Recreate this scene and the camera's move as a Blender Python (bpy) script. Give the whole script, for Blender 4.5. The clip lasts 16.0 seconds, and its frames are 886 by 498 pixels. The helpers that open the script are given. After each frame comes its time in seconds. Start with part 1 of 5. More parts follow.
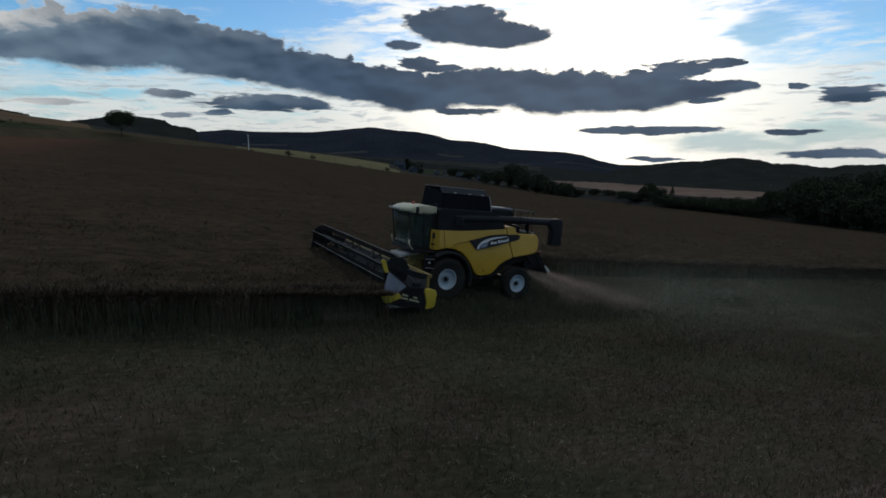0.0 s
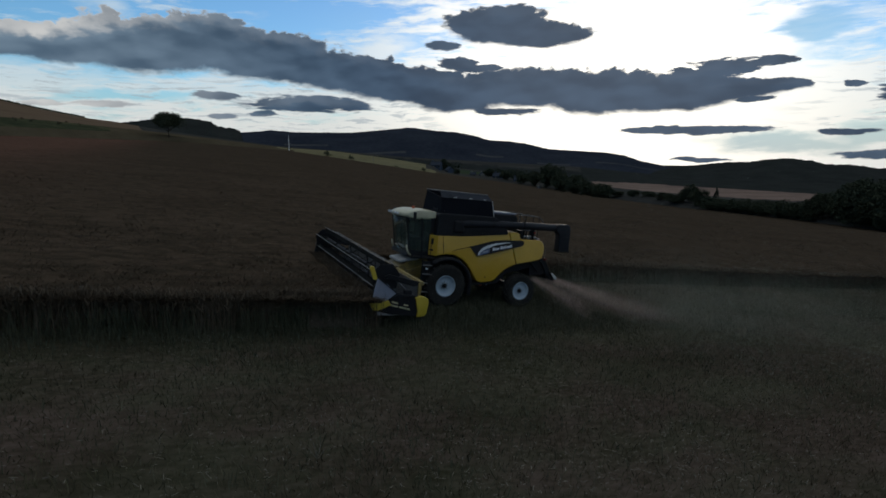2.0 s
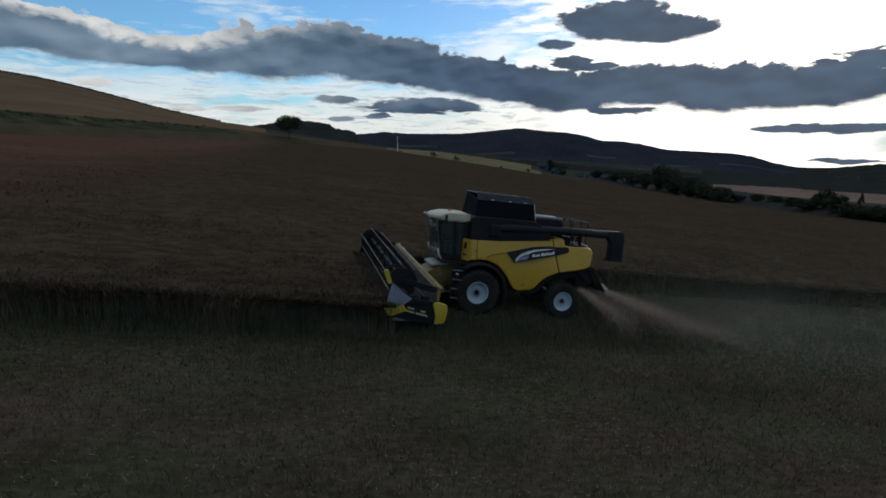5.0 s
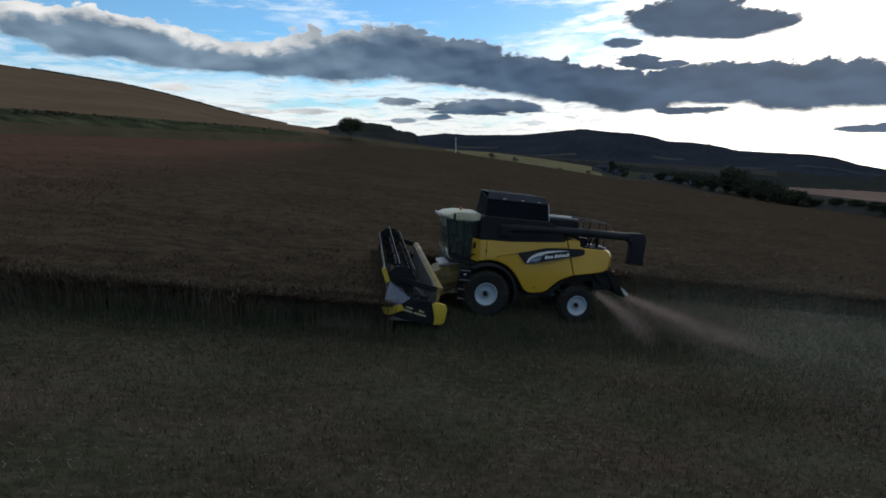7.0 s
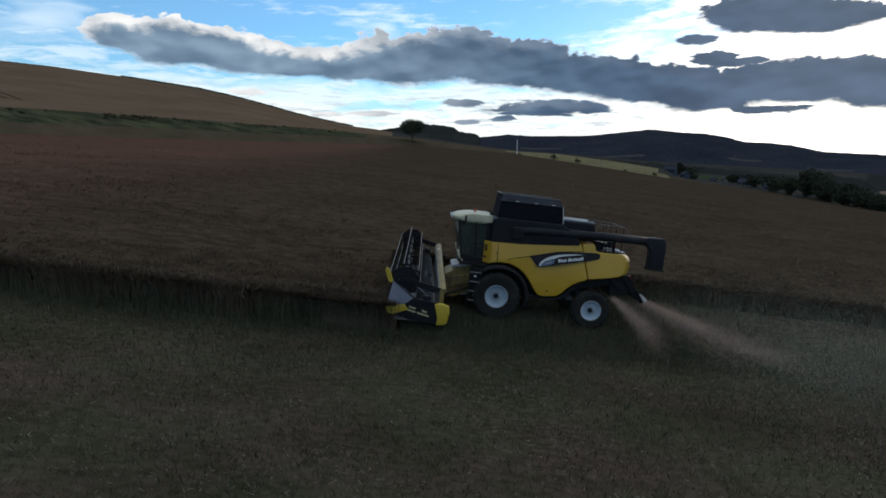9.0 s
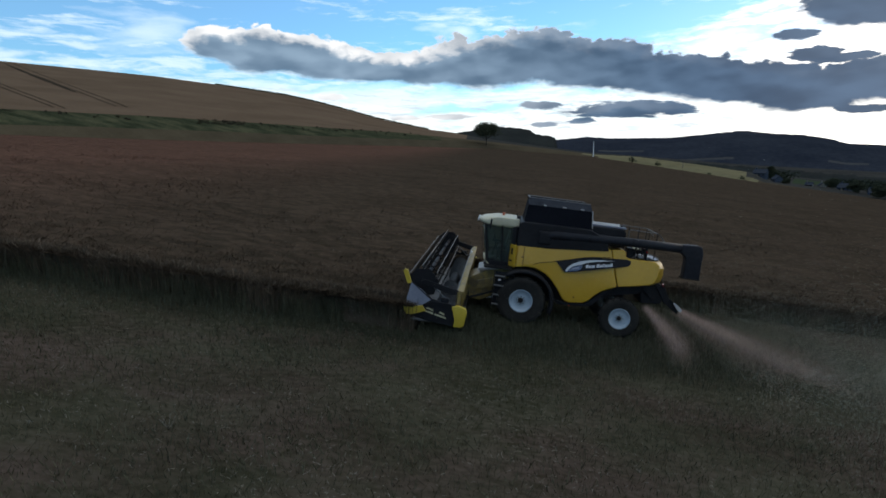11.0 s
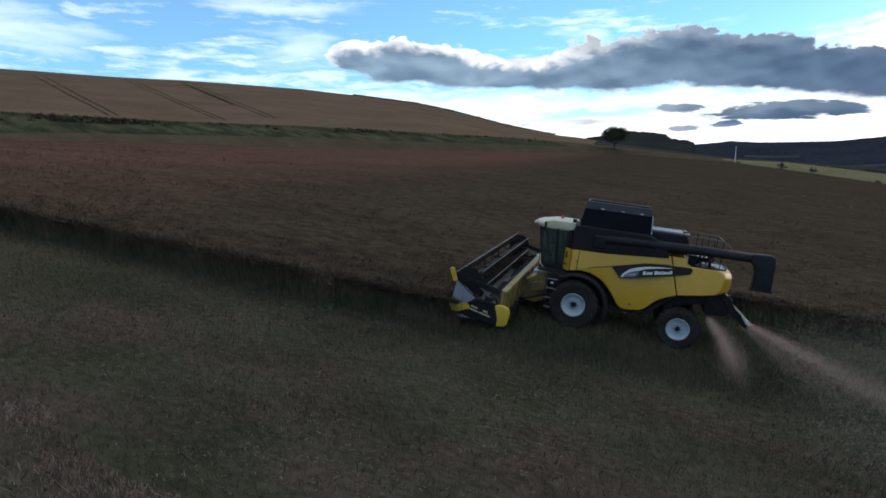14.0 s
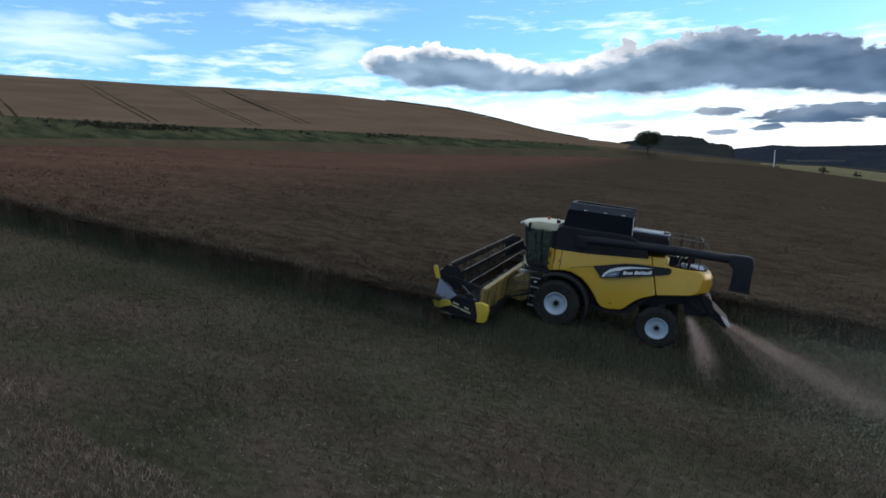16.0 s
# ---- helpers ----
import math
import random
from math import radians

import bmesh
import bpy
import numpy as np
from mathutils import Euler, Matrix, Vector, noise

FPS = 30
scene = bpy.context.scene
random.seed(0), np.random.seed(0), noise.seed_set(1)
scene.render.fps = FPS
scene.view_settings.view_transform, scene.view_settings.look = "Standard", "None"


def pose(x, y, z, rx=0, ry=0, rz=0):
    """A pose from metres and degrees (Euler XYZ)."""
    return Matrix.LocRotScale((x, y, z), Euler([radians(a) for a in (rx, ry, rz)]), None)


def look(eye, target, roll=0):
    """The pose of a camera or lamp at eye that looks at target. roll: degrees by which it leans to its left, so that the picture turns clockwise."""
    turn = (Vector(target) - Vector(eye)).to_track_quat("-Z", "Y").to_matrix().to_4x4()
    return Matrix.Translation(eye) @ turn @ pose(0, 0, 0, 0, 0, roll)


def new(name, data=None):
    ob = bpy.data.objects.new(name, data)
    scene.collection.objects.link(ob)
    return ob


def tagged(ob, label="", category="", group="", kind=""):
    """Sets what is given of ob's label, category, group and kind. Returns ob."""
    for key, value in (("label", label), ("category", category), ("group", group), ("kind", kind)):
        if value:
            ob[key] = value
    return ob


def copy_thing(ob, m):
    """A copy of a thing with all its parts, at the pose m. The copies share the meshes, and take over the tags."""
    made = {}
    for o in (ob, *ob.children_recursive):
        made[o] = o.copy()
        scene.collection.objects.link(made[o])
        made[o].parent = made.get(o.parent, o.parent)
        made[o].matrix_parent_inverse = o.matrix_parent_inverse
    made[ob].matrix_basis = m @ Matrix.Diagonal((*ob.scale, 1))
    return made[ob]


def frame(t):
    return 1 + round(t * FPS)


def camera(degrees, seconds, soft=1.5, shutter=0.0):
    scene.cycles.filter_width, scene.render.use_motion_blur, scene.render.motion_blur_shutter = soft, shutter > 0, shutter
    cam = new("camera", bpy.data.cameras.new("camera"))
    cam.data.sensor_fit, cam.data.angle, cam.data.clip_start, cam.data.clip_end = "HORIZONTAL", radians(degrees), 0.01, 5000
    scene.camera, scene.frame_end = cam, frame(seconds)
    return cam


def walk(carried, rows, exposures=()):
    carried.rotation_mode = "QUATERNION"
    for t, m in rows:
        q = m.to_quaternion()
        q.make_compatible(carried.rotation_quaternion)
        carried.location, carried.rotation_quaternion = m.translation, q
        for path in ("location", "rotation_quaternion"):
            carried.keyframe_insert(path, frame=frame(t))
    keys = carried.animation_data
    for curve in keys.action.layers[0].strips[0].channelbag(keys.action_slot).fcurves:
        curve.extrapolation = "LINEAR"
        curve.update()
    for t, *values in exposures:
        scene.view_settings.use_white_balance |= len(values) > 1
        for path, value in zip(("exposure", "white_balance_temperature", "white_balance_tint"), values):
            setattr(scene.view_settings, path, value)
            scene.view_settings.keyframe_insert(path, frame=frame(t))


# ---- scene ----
# Camera: seconds, x, y, z, pitch, yaw
LENS = 76.81
PATH = [
    (0, -13.009, -21.474, 6.227, -9.814, -28.822),
    (0.5, -12.552, -21.540, 6.298, -9.808, -28.300),
    (1, -12.142, -21.600, 6.328, -9.802, -26.999),
    (1.5, -11.747, -21.659, 6.345, -9.797, -25.763),
    (2, -11.329, -21.719, 6.369, -9.791, -24.915),
    (2.5, -10.865, -21.767, 6.379, -9.793, -23.680),
    (3, -10.329, -21.798, 6.422, -9.773, -21.986),
    (3.5, -9.790, -21.807, 6.454, -9.763, -19.885),
    (4, -9.273, -21.813, 6.444, -9.759, -17.598),
    (6.5, -6.782, -21.723, 6.208, -9.613, -9.532),
    (7, -6.288, -21.790, 6.212, -9.586, -7.854),
    (7.5, -5.800, -21.855, 6.228, -9.552, -6.192),
    (8, -5.321, -21.921, 6.229, -9.524, -4.725),
    (8.5, -4.836, -22.016, 6.248, -9.484, -3.177),
    (9, -4.406, -22.125, 6.242, -9.449, -1.485),
    (11.5, -2.111, -22.238, 6.263, -9.077, 7.936),
    (12, -1.670, -22.309, 6.255, -9.011, 9.688),
    (12.5, -1.207, -22.347, 6.225, -8.930, 11.934),
    (13, -0.758, -22.354, 6.203, -8.796, 14.509),
    (13.5, -0.319, -22.349, 6.167, -8.676, 16.893),
    (14, 0.151, -22.348, 6.155, -8.565, 18.928),
    (14.5, 0.672, -22.381, 6.148, -8.437, 20.522),
    (15, 1.182, -22.434, 6.160, -8.327, 21.438),
    (15.5, 1.639, -22.488, 6.118, -8.197, 21.942),
    (16, 2.058, -22.524, 6.067, -8.102, 22.200),
]
cam = camera(LENS, 16.0, soft=1.7)
EXPOSURE = [(0.0, -0.18, 6950, 11), (4.0, -0.06, 6950, 11.5), (8.0, 0.37, 6900, 12), (12.0, 0.68, 6850, 12.5), (16.0, 0.86, 6800, 13.5)]
walk(cam, [(t, pose(x, y, z, 90 + p, 0, yaw)) for t, x, y, z, p, yaw in PATH], EXPOSURE)

# ---- sky and sun ----
SUN_AZ, SUN_EL = -41.0, 10.0          # degrees left of +Y, degrees up


class Nodes:
    """Short spelling for node trees."""

    def __init__(self, tree):
        self.tree = tree

    def add(self, kind):
        return self.tree.nodes.new(kind)

    def put(self, sock, val):
        if hasattr(val, "default_value"):
            self.tree.links.new(val, sock)
        elif isinstance(val, (tuple, list)) and len(val) == 3 and sock.type == "RGBA":
            sock.default_value = (*val, 1)
        else:
            sock.default_value = val

    def math(self, op, a, b=0.0, c=0.0, clamp=False):
        n = self.add("ShaderNodeMath")
        n.operation, n.use_clamp = op, clamp
        for s, val in zip(n.inputs, (a, b, c)):
            self.put(s, val)
        return n.outputs[0]

    def vec(self, op, a, b=(0, 0, 0), scale=1.0):
        n = self.add("ShaderNodeVectorMath")
        n.operation = op
        self.put(n.inputs[0], a)
        self.put(n.inputs[1], b)
        self.put(n.inputs[3], scale)
        return n.outputs["Value"] if op in ("LENGTH", "DOT_PRODUCT") else n.outputs[0]

    def xyz(self, x, y, z=0.0):
        n = self.add("ShaderNodeCombineXYZ")
        for s, val in zip(n.inputs, (x, y, z)):
            self.put(s, val)
        return n.outputs[0]

    def noise(self, vec, scale, detail=4.0, rough=0.55, distortion=0.0):
        n = self.add("ShaderNodeTexNoise")
        self.put(n.inputs["Vector"], vec)
        for k, val in (("Scale", scale), ("Detail", detail), ("Roughness", rough), ("Distortion", distortion)):
            n.inputs[k].default_value = val
        return n

    def step(self, x, lo, hi, a=0.0, b=1.0):
        n = self.add("ShaderNodeMapRange")
        n.interpolation_type = "SMOOTHSTEP"
        for s, val in zip(n.inputs, (x, lo, hi, a, b)):
            self.put(s, val)
        return n.outputs[0]

    def mix(self, f, a, b, blend="MIX"):
        n = self.add("ShaderNodeMix")
        n.data_type, n.blend_type = "RGBA", blend
        self.put(n.inputs[0], f)
        self.put(n.inputs[6], a)
        self.put(n.inputs[7], b)
        return n.outputs[2]


world = bpy.data.worlds.new("evening_sky")
world.use_nodes = True
scene.world = world
world.cycles.sampling_method = "MANUAL"
world.cycles.sample_map_resolution = 512
w = Nodes(world.node_tree)
sky = w.add("ShaderNodeTexSky")
sky.sky_type, sky.sun_disc = "NISHITA", False
sky.sun_elevation, sky.sun_rotation = radians(SUN_EL), radians(-SUN_AZ)
sky.air_density, sky.dust_density, sky.ozone_density = 1.0, 0.15, 3.0
ray = w.add("ShaderNodeTexCoord").outputs["Generated"]
xyz = w.add("ShaderNodeSeparateXYZ")
w.put(xyz.inputs[0], ray)
az = w.math("MULTIPLY", w.math("ARCTAN2", w.math("MULTIPLY", xyz.outputs[0], -1.0), xyz.outputs[1]), 57.2958)
el = w.math("MULTIPLY", w.math("ARCSINE", xyz.outputs[2]), 57.2958)
flat = w.xyz(az, el)
# billows: the cloud outlines are bent by two sizes of noise
warp = w.noise(w.vec("MULTIPLY", flat, (0.16, 0.45, 1)), 1.0, 5.0, 0.6)
bend = w.vec("MULTIPLY", w.vec("SUBTRACT", warp.outputs["Color"], (0.5, 0.5, 0.5)), (3.2, 1.3, 0))
where = w.vec("ADD", flat, bend)

# dark cumulus: degrees left, degrees up, half width, half height
BAND = [(27.0, 10.3, 2.6, 1.2), (23.5, 10.0, 3.6, 1.75), (19.5, 9.7, 3.6, 1.6), (15.5, 9.1, 3.6, 1.25), (11.5, 8.8, 4.0, 1.1), (7.5, 8.8, 4.0, 1.25), (2.5, 9.3, 5.4, 2.0),
        (-2.6, 9.9, 4.9, 1.95), (-8.8, 8.9, 5.4, 1.85), (-15.5, 7.8, 5.4, 1.4), (-21.4, 6.7, 5.6, 1.35), (-26.3, 5.5, 3.9, 1.3),
        (-29.7, 6.6, 3.3, 1.35), (-34.7, 6.4, 5.0, 1.65), (-40.7, 5.6, 4.9, 1.8), (-46.5, 5.5, 5.0, 1.5), (-51.4, 5.7, 3.9, 0.85), (-55.1, 5.7, 2.2, 0.45),
        (-30.3, 12.0, 4.4, 1.45), (-34.4, 11.0, 4.2, 0.9)]
PUFFS = [(-12.2, 4.65, 5.8, 0.72), (-26.6, 8.6, 2.0, 0.6), (-25.0, 10.2, 1.4, 0.35), (-28.8, 8.3, 1.6, 0.4),
         (-30.6, 4.1, 3.1, 0.36), (-48.5, 2.0, 6.2, 0.32), (-64.2, 4.6, 2.0, 0.75), (-63.2, -0.2, 4.2, 0.36), (-60.3, 1.7, 2.2, 0.18), (-7.8, 3.55, 1.3, 0.3), (-3.6, 5.1, 2.0, 0.36),
         (5.4, 4.2, 2.6, 0.26), (10.1, 4.1, 1.6, 0.22), (17.3, 5.9, 1.6, 0.3), (-4.0, 3.3, 1.4, 0.25), (-49.4, -0.6, 2.6, 0.16), (-50.6, 7.4, 2.6, 0.7), (-54.6, 7.7, 1.8, 0.4), (-47.5, 7.2, 1.0, 0.4), (-53.0, 4.6, 1.3, 0.22), (-60.6, 5.6, 0.9, 0.3)]
# sunlit wisps of cloud, and holes where the blue shows
WHITE = [(56.1, 10.4, 6.5, 1.9), (33.0, 10.6, 4.6, 1.8), (38.2, 9.2, 2.0, 0.35), (43.3, 7.8, 2.4, 0.6), (-44.7, 12.5, 8.5, 4.2), (4.8, 11.8, 2.4, 0.7), (7.0, 12.4, 1.6, 0.6), (1.2, 12.5, 0.7, 0.3),
         (-60.5, 6.2, 6.0, 1.5), (33.2, 14.3, 7.3, 0.9), (-18.5, 9.9, 3.6, 1.0), (66.0, 8.0, 6.0, 1.2), (12.0, 6.0, 9.0, 1.2), (-2.0, 5.8, 8.0, 0.7)]
HOLES = [(-57.5, 10.0, 3.6, 2.2), (-63.0, 1.6, 5.0, 0.9), (-9.0, 11.8, 8.5, 1.5), (-56.0, 1.0, 7.0, 1.0), (2.5, 4.9, 7.0, 0.5), (-66.0, 11.0, 3.0, 1.5), (24.0, 13.2, 8.0, 1.2)]


def nearest(blobs, place):
    """Soft distance to the closest of some ellipses, 1 on the outline."""
    d = None
    for a, e, ha, he in blobs:
        one = w.vec("LENGTH", w.vec("MULTIPLY", w.vec("SUBTRACT", place, (a, e, 0)), (1 / ha, 1 / he, 0)))
        d = one if d is None else w.math("SMOOTH_MIN", d, one, 0.45)
    return d


def cells(vec, scale, soft):
    n = w.add("ShaderNodeTexVoronoi")
    n.feature = "SMOOTH_F1"
    w.put(n.inputs["Vector"], vec)
    n.inputs["Scale"].default_value, n.inputs["Smoothness"].default_value = scale, soft
    return n.outputs["Distance"]


fine = w.noise(w.vec("MULTIPLY", flat, (0.45, 1.0, 1)), 1.0, 5.0, 0.5).outputs[0]
streak = w.noise(w.vec("MULTIPLY", w.vec("ADD", where, w.xyz(0.0, w.math("MULTIPLY", az, 0.06))), (0.085, 0.60, 1)), 1.0, 6.0, 0.54, 0.4).outputs[0]
ribs = w.noise(w.vec("MULTIPLY", where, (0.30, 2.0, 1)), 1.0, 6.0, 0.62).outputs[0]
heads = w.math("ADD", w.math("MULTIPLY", cells(w.vec("MULTIPLY", where, (0.60, 1.0, 1)), 1.0, 0.45), 0.36),
               w.math("MULTIPLY", cells(w.vec("MULTIPLY", where, (1.5, 2.4, 1)), 1.0, 0.5), 0.12))
crumbs = cells(w.vec("MULTIPLY", where, (1.25, 1.9, 1)), 1.0, 0.6)
frays = w.noise(w.vec("MULTIPLY", where, (1.3, 2.1, 1)), 1.0, 5.0, 0.6).outputs[0]
# the heads swell on the upper side; the bases are flatter
mass = nearest(BAND, where)
upper = w.step(w.math("SUBTRACT", nearest(BAND, w.vec("ADD", where, (0, 0.4, 0))), mass), -0.22, 0.20)


def lumpy(body_, place):
    rough = w.math("ADD", w.math("SUBTRACT", heads, 0.24), w.math("MULTIPLY", w.math("SUBTRACT", fine, 0.5), 0.32))
    d = w.math("ADD", body_, w.math("MULTIPLY", rough, w.math("ADD", 0.40, w.math("MULTIPLY", upper, 0.60))))
    d = w.math("ADD", d, w.math("ADD", w.math("MULTIPLY", w.math("SUBTRACT", crumbs, 0.30), w.math("MULTIPLY", upper, 0.22)), w.math("MULTIPLY", w.math("SUBTRACT", frays, 0.5), w.math("ADD", 0.22, w.math("MULTIPLY", upper, 0.30)))))
    # the small ones are torn into wisps
    small = w.math("ADD", nearest(PUFFS, place), w.math("MULTIPLY", w.math("SUBTRACT", heads, 0.24), 0.6))
    small = w.math("ADD", small, w.math("ADD", w.math("MULTIPLY", w.math("SUBTRACT", ribs, 0.42), 1.7), w.math("MULTIPLY", w.math("SUBTRACT", fine, 0.5), 0.8)))
    return w.math("MINIMUM", d, small)


dark = lumpy(mass, where)
raised = w.vec("ADD", where, (0.2, 0.75, 0))
above = lumpy(nearest(BAND, raised), raised)
pale = w.math("ADD", nearest(WHITE, w.vec("ADD", where, bend)), w.math("MULTIPLY", w.math("SUBTRACT", streak, 0.5), 2.6))
open_sky = w.step(w.math("ADD", nearest(HOLES, w.vec("ADD", where, bend)), w.math("MULTIPLY", w.math("SUBTRACT", streak, 0.5), 2.2)), 1.25, 0.45)
# crisp heads above, frayed and thin along the bases
base = w.math("SUBTRACT", 1.0, upper)
dark_mask = w.step(dark, w.math("ADD", 1.28, w.math("MULTIPLY", base, 0.08)), w.math("SUBTRACT", 1.15, w.math("MULTIPLY", base, 0.13)))
core = w.math("MAXIMUM", w.step(dark, 1.27, 1.10), w.math("MULTIPLY", base, 0.85))
puffy = w.vec("MULTIPLY", where, (0.17, 0.34, 1))
relief = w.math("SUBTRACT", w.noise(puffy, 1.0, 2.0, 0.40).outputs[0], w.noise(w.vec("ADD", puffy, (-0.07, 0.24, 0)), 1.0, 2.0, 0.40).outputs[0])
# distance to the sun in degrees, for the glare through thin cloud
sun_way = Vector((-math.sin(radians(SUN_AZ)) * math.cos(radians(SUN_EL)), math.cos(radians(SUN_AZ)) * math.cos(radians(SUN_EL)), math.sin(radians(SUN_EL))))
off = w.math("MULTIPLY", w.math("ARCCOSINE", w.vec("DOT_PRODUCT", ray, tuple(sun_way))), 57.2958)
far = w.step(off, 16.0, 58.0)
near_sun = w.step(off, 30.0, 4.0)
# sunlit heads, only on the clouds far from the sun
tops = w.math("MULTIPLY", w.step(above, 0.88, 1.46), w.math("MULTIPLY", w.step(relief, -0.20, 0.14, 0.45, 1.0), w.step(far, 0.40, 1.0, 0.18, 1.0)))
# high thin cloud: streaks that thicken towards the horizon
low = w.step(el, 12.0, 2.0)
veil = w.step(w.math("ADD", w.math("ADD", streak, w.math("MULTIPLY", w.math("SUBTRACT", ribs, 0.5), 0.70)), w.math("ADD", w.math("MULTIPLY", low, 0.29), w.math("MULTIPLY", near_sun, 0.26))), 0.46, 0.78)
veil = w.math("MULTIPLY", veil, w.math("SUBTRACT", 0.88, w.math("MULTIPLY", open_sky, 0.80)))
# unseen white cloud overhead, added to whiten and lift the light
high = w.math("MULTIPLY", w.step(el, 15.0, 32.0), w.step(streak, 0.30, 0.60, 0.45, 0.95))
veil = w.math("MAXIMUM", w.math("MAXIMUM", veil, high), w.math("MULTIPLY", w.step(pale, 1.50, 0.05), w.math("SUBTRACT", 0.82, w.math("MULTIPLY", open_sky, 0.5))))
blue = w.vec("SCALE", sky.outputs[0], scale=0.105)
blue = w.mix(1.0, blue, w.mix(far, (0.99, 1.30, 1.66), (0.69, 1.33, 1.72)), "MULTIPLY")
blue = w.mix(w.math("MULTIPLY", open_sky, w.math("MULTIPLY", near_sun, 0.9)), blue, (0.32, 0.58, 0.78))
# pale haze low over the horizon
blue = w.mix(w.step(el, 8.0, 0.0, 0.0, 0.85), blue, (0.40, 0.55, 0.65))
behind = w.step(off, 95.0, 150.0)
white = w.mix(near_sun, w.mix(behind, w.mix(low, (0.66, 0.79, 0.89), (0.78, 0.82, 0.84)), (0.34, 0.345, 0.37)), (1.6, 1.56, 1.46))
shadow = w.step(w.math("ADD", w.math("MULTIPLY", relief, 2.0), w.math("ADD", 0.36, w.math("MULTIPLY", fine, 0.28))), 0.12, 0.88)
body = w.mix(shadow, w.mix(far, (0.029, 0.057, 0.106), (0.084, 0.145, 0.222)), w.mix(far, (0.062, 0.114, 0.198), (0.190, 0.285, 0.390)))
body = w.mix(w.math("MULTIPLY", near_sun, 0.32), body, (0.16, 0.195, 0.25))
lit = w.mix(far, (0.13, 0.165, 0.22), (0.74, 0.77, 0.79))
rim_light = w.mix(near_sun, w.mix(far, (0.30, 0.36, 0.43), (0.62, 0.66, 0.70)), (0.80, 0.79, 0.76))
shade = w.mix(core, rim_light, w.mix(tops, body, lit))
veil = w.math("MAXIMUM", w.math("MULTIPLY", veil, w.math("SUBTRACT", 1.0, w.math("MULTIPLY", far, w.math("MULTIPLY", w.step(el, 3.0, 8.0, 0.0, 0.30), w.step(el, 18.0, 14.0))))), w.math("MULTIPLY", far, 0.10))
# thin grey shelves of cloud low in the sky, away from the sun
shelf = w.noise(w.vec("MULTIPLY", where, (0.26, 2.8, 1)), 1.0, 6.0, 0.62, 0.3).outputs[0]
shelf = w.math("MULTIPLY", w.step(shelf, 0.52, 0.62), w.math("MULTIPLY", w.step(el, 1.0, 3.0), w.step(el, 8.0, 5.5)))
shelf = w.math("MULTIPLY", shelf, w.step(near_sun, 0.75, 0.15, 0.0, 0.7))
behind_band = w.mix(shelf, w.mix(veil, blue, white), (0.40, 0.49, 0.57))
seen = w.mix(dark_mask, behind_band, shade)
back = world.node_tree.nodes["Background"]
w.put(back.inputs[0], seen)
back.inputs[1].default_value = 1.0

sun = new("sun", bpy.data.lights.new("sun", "SUN"))
sun.data.energy, sun.data.angle, sun.data.color = 0.25, radians(18), (1.0, 0.86, 0.68)
sun.matrix_world = look(sun_way * 50, (0, 0, 0))

# ---- materials ----
def paint(name, a, b, size=1.0, rough=0.6, metal=0.0, bump=0.0, fine=12.0, spots=0.5, coat=0.0, random_tint=0.0, stretch=(1, 1, 1), island=0.0, gloss=0.5, light_fade=None, tint=None):
    """A surface whose colour wanders between a and b at two scales, with grain in its relief."""
    m = bpy.data.materials.new(name)
    m.use_nodes = True
    k = Nodes(m.node_tree)
    bsdf = m.node_tree.nodes["Principled BSDF"]
    place = k.vec("MULTIPLY", k.add("ShaderNodeTexCoord").outputs["Object"], stretch)
    broad = k.noise(place, 1.0 / size, 3.0, 0.55).outputs[0]
    grain = k.noise(place, fine / size, 5.0, 0.6).outputs[0]
    f = k.math("ADD", k.math("MULTIPLY", broad, 1 - spots), k.math("MULTIPLY", grain, spots))
    f = k.step(f, 0.32, 0.68)
    col = k.mix(f, a, b)
    if tint:
        # patches of another hue, metres across
        patches = k.noise(place, 1.0 / tint[0], 4.0, 0.6).outputs[0]
        col = k.mix(1.0, col, k.mix(k.step(patches, 0.38, 0.62), tint[1], tint[2]), "MULTIPLY")
    if light_fade:
        # light put into the colour: paler at one x, darker at another
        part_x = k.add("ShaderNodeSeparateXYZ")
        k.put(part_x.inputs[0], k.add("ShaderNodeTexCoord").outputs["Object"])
        col = k.mix(1.0, col, k.mix(k.step(part_x.outputs[0], light_fade[0], light_fade[1]), light_fade[2], light_fade[3]), "MULTIPLY")
    if random_tint:
        info = k.add("ShaderNodeObjectInfo").outputs["Random"]
        col = k.mix(1.0, col, k.mix(info, (1 - random_tint,) * 3, (1 + random_tint,) * 3), "MULTIPLY")
    if island:
        info = k.add("ShaderNodeNewGeometry").outputs["Random Per Island"]
        col = k.mix(1.0, col, k.mix(info, (1 - island,) * 3, (1 + island,) * 3), "MULTIPLY")
    k.put(bsdf.inputs["Base Color"], col)
    k.put(bsdf.inputs["Roughness"], k.math("ADD", rough - 0.08, k.math("MULTIPLY", grain, 0.16), clamp=True))
    bsdf.inputs["Metallic"].default_value = metal
    bsdf.inputs["Specular IOR Level"].default_value = 0.0 if rough >= 0.84 or "crop" in name else gloss
    bsdf.inputs["Coat Weight"].default_value = coat
    if bump:
        bn = k.add("ShaderNodeBump")
        bn.inputs["Strength"].default_value, bn.inputs["Distance"].default_value = min(1.0, bump * 4), bump
        k.put(bn.inputs["Height"], grain)
        k.put(bsdf.inputs["Normal"], bn.outputs[0])
    return m


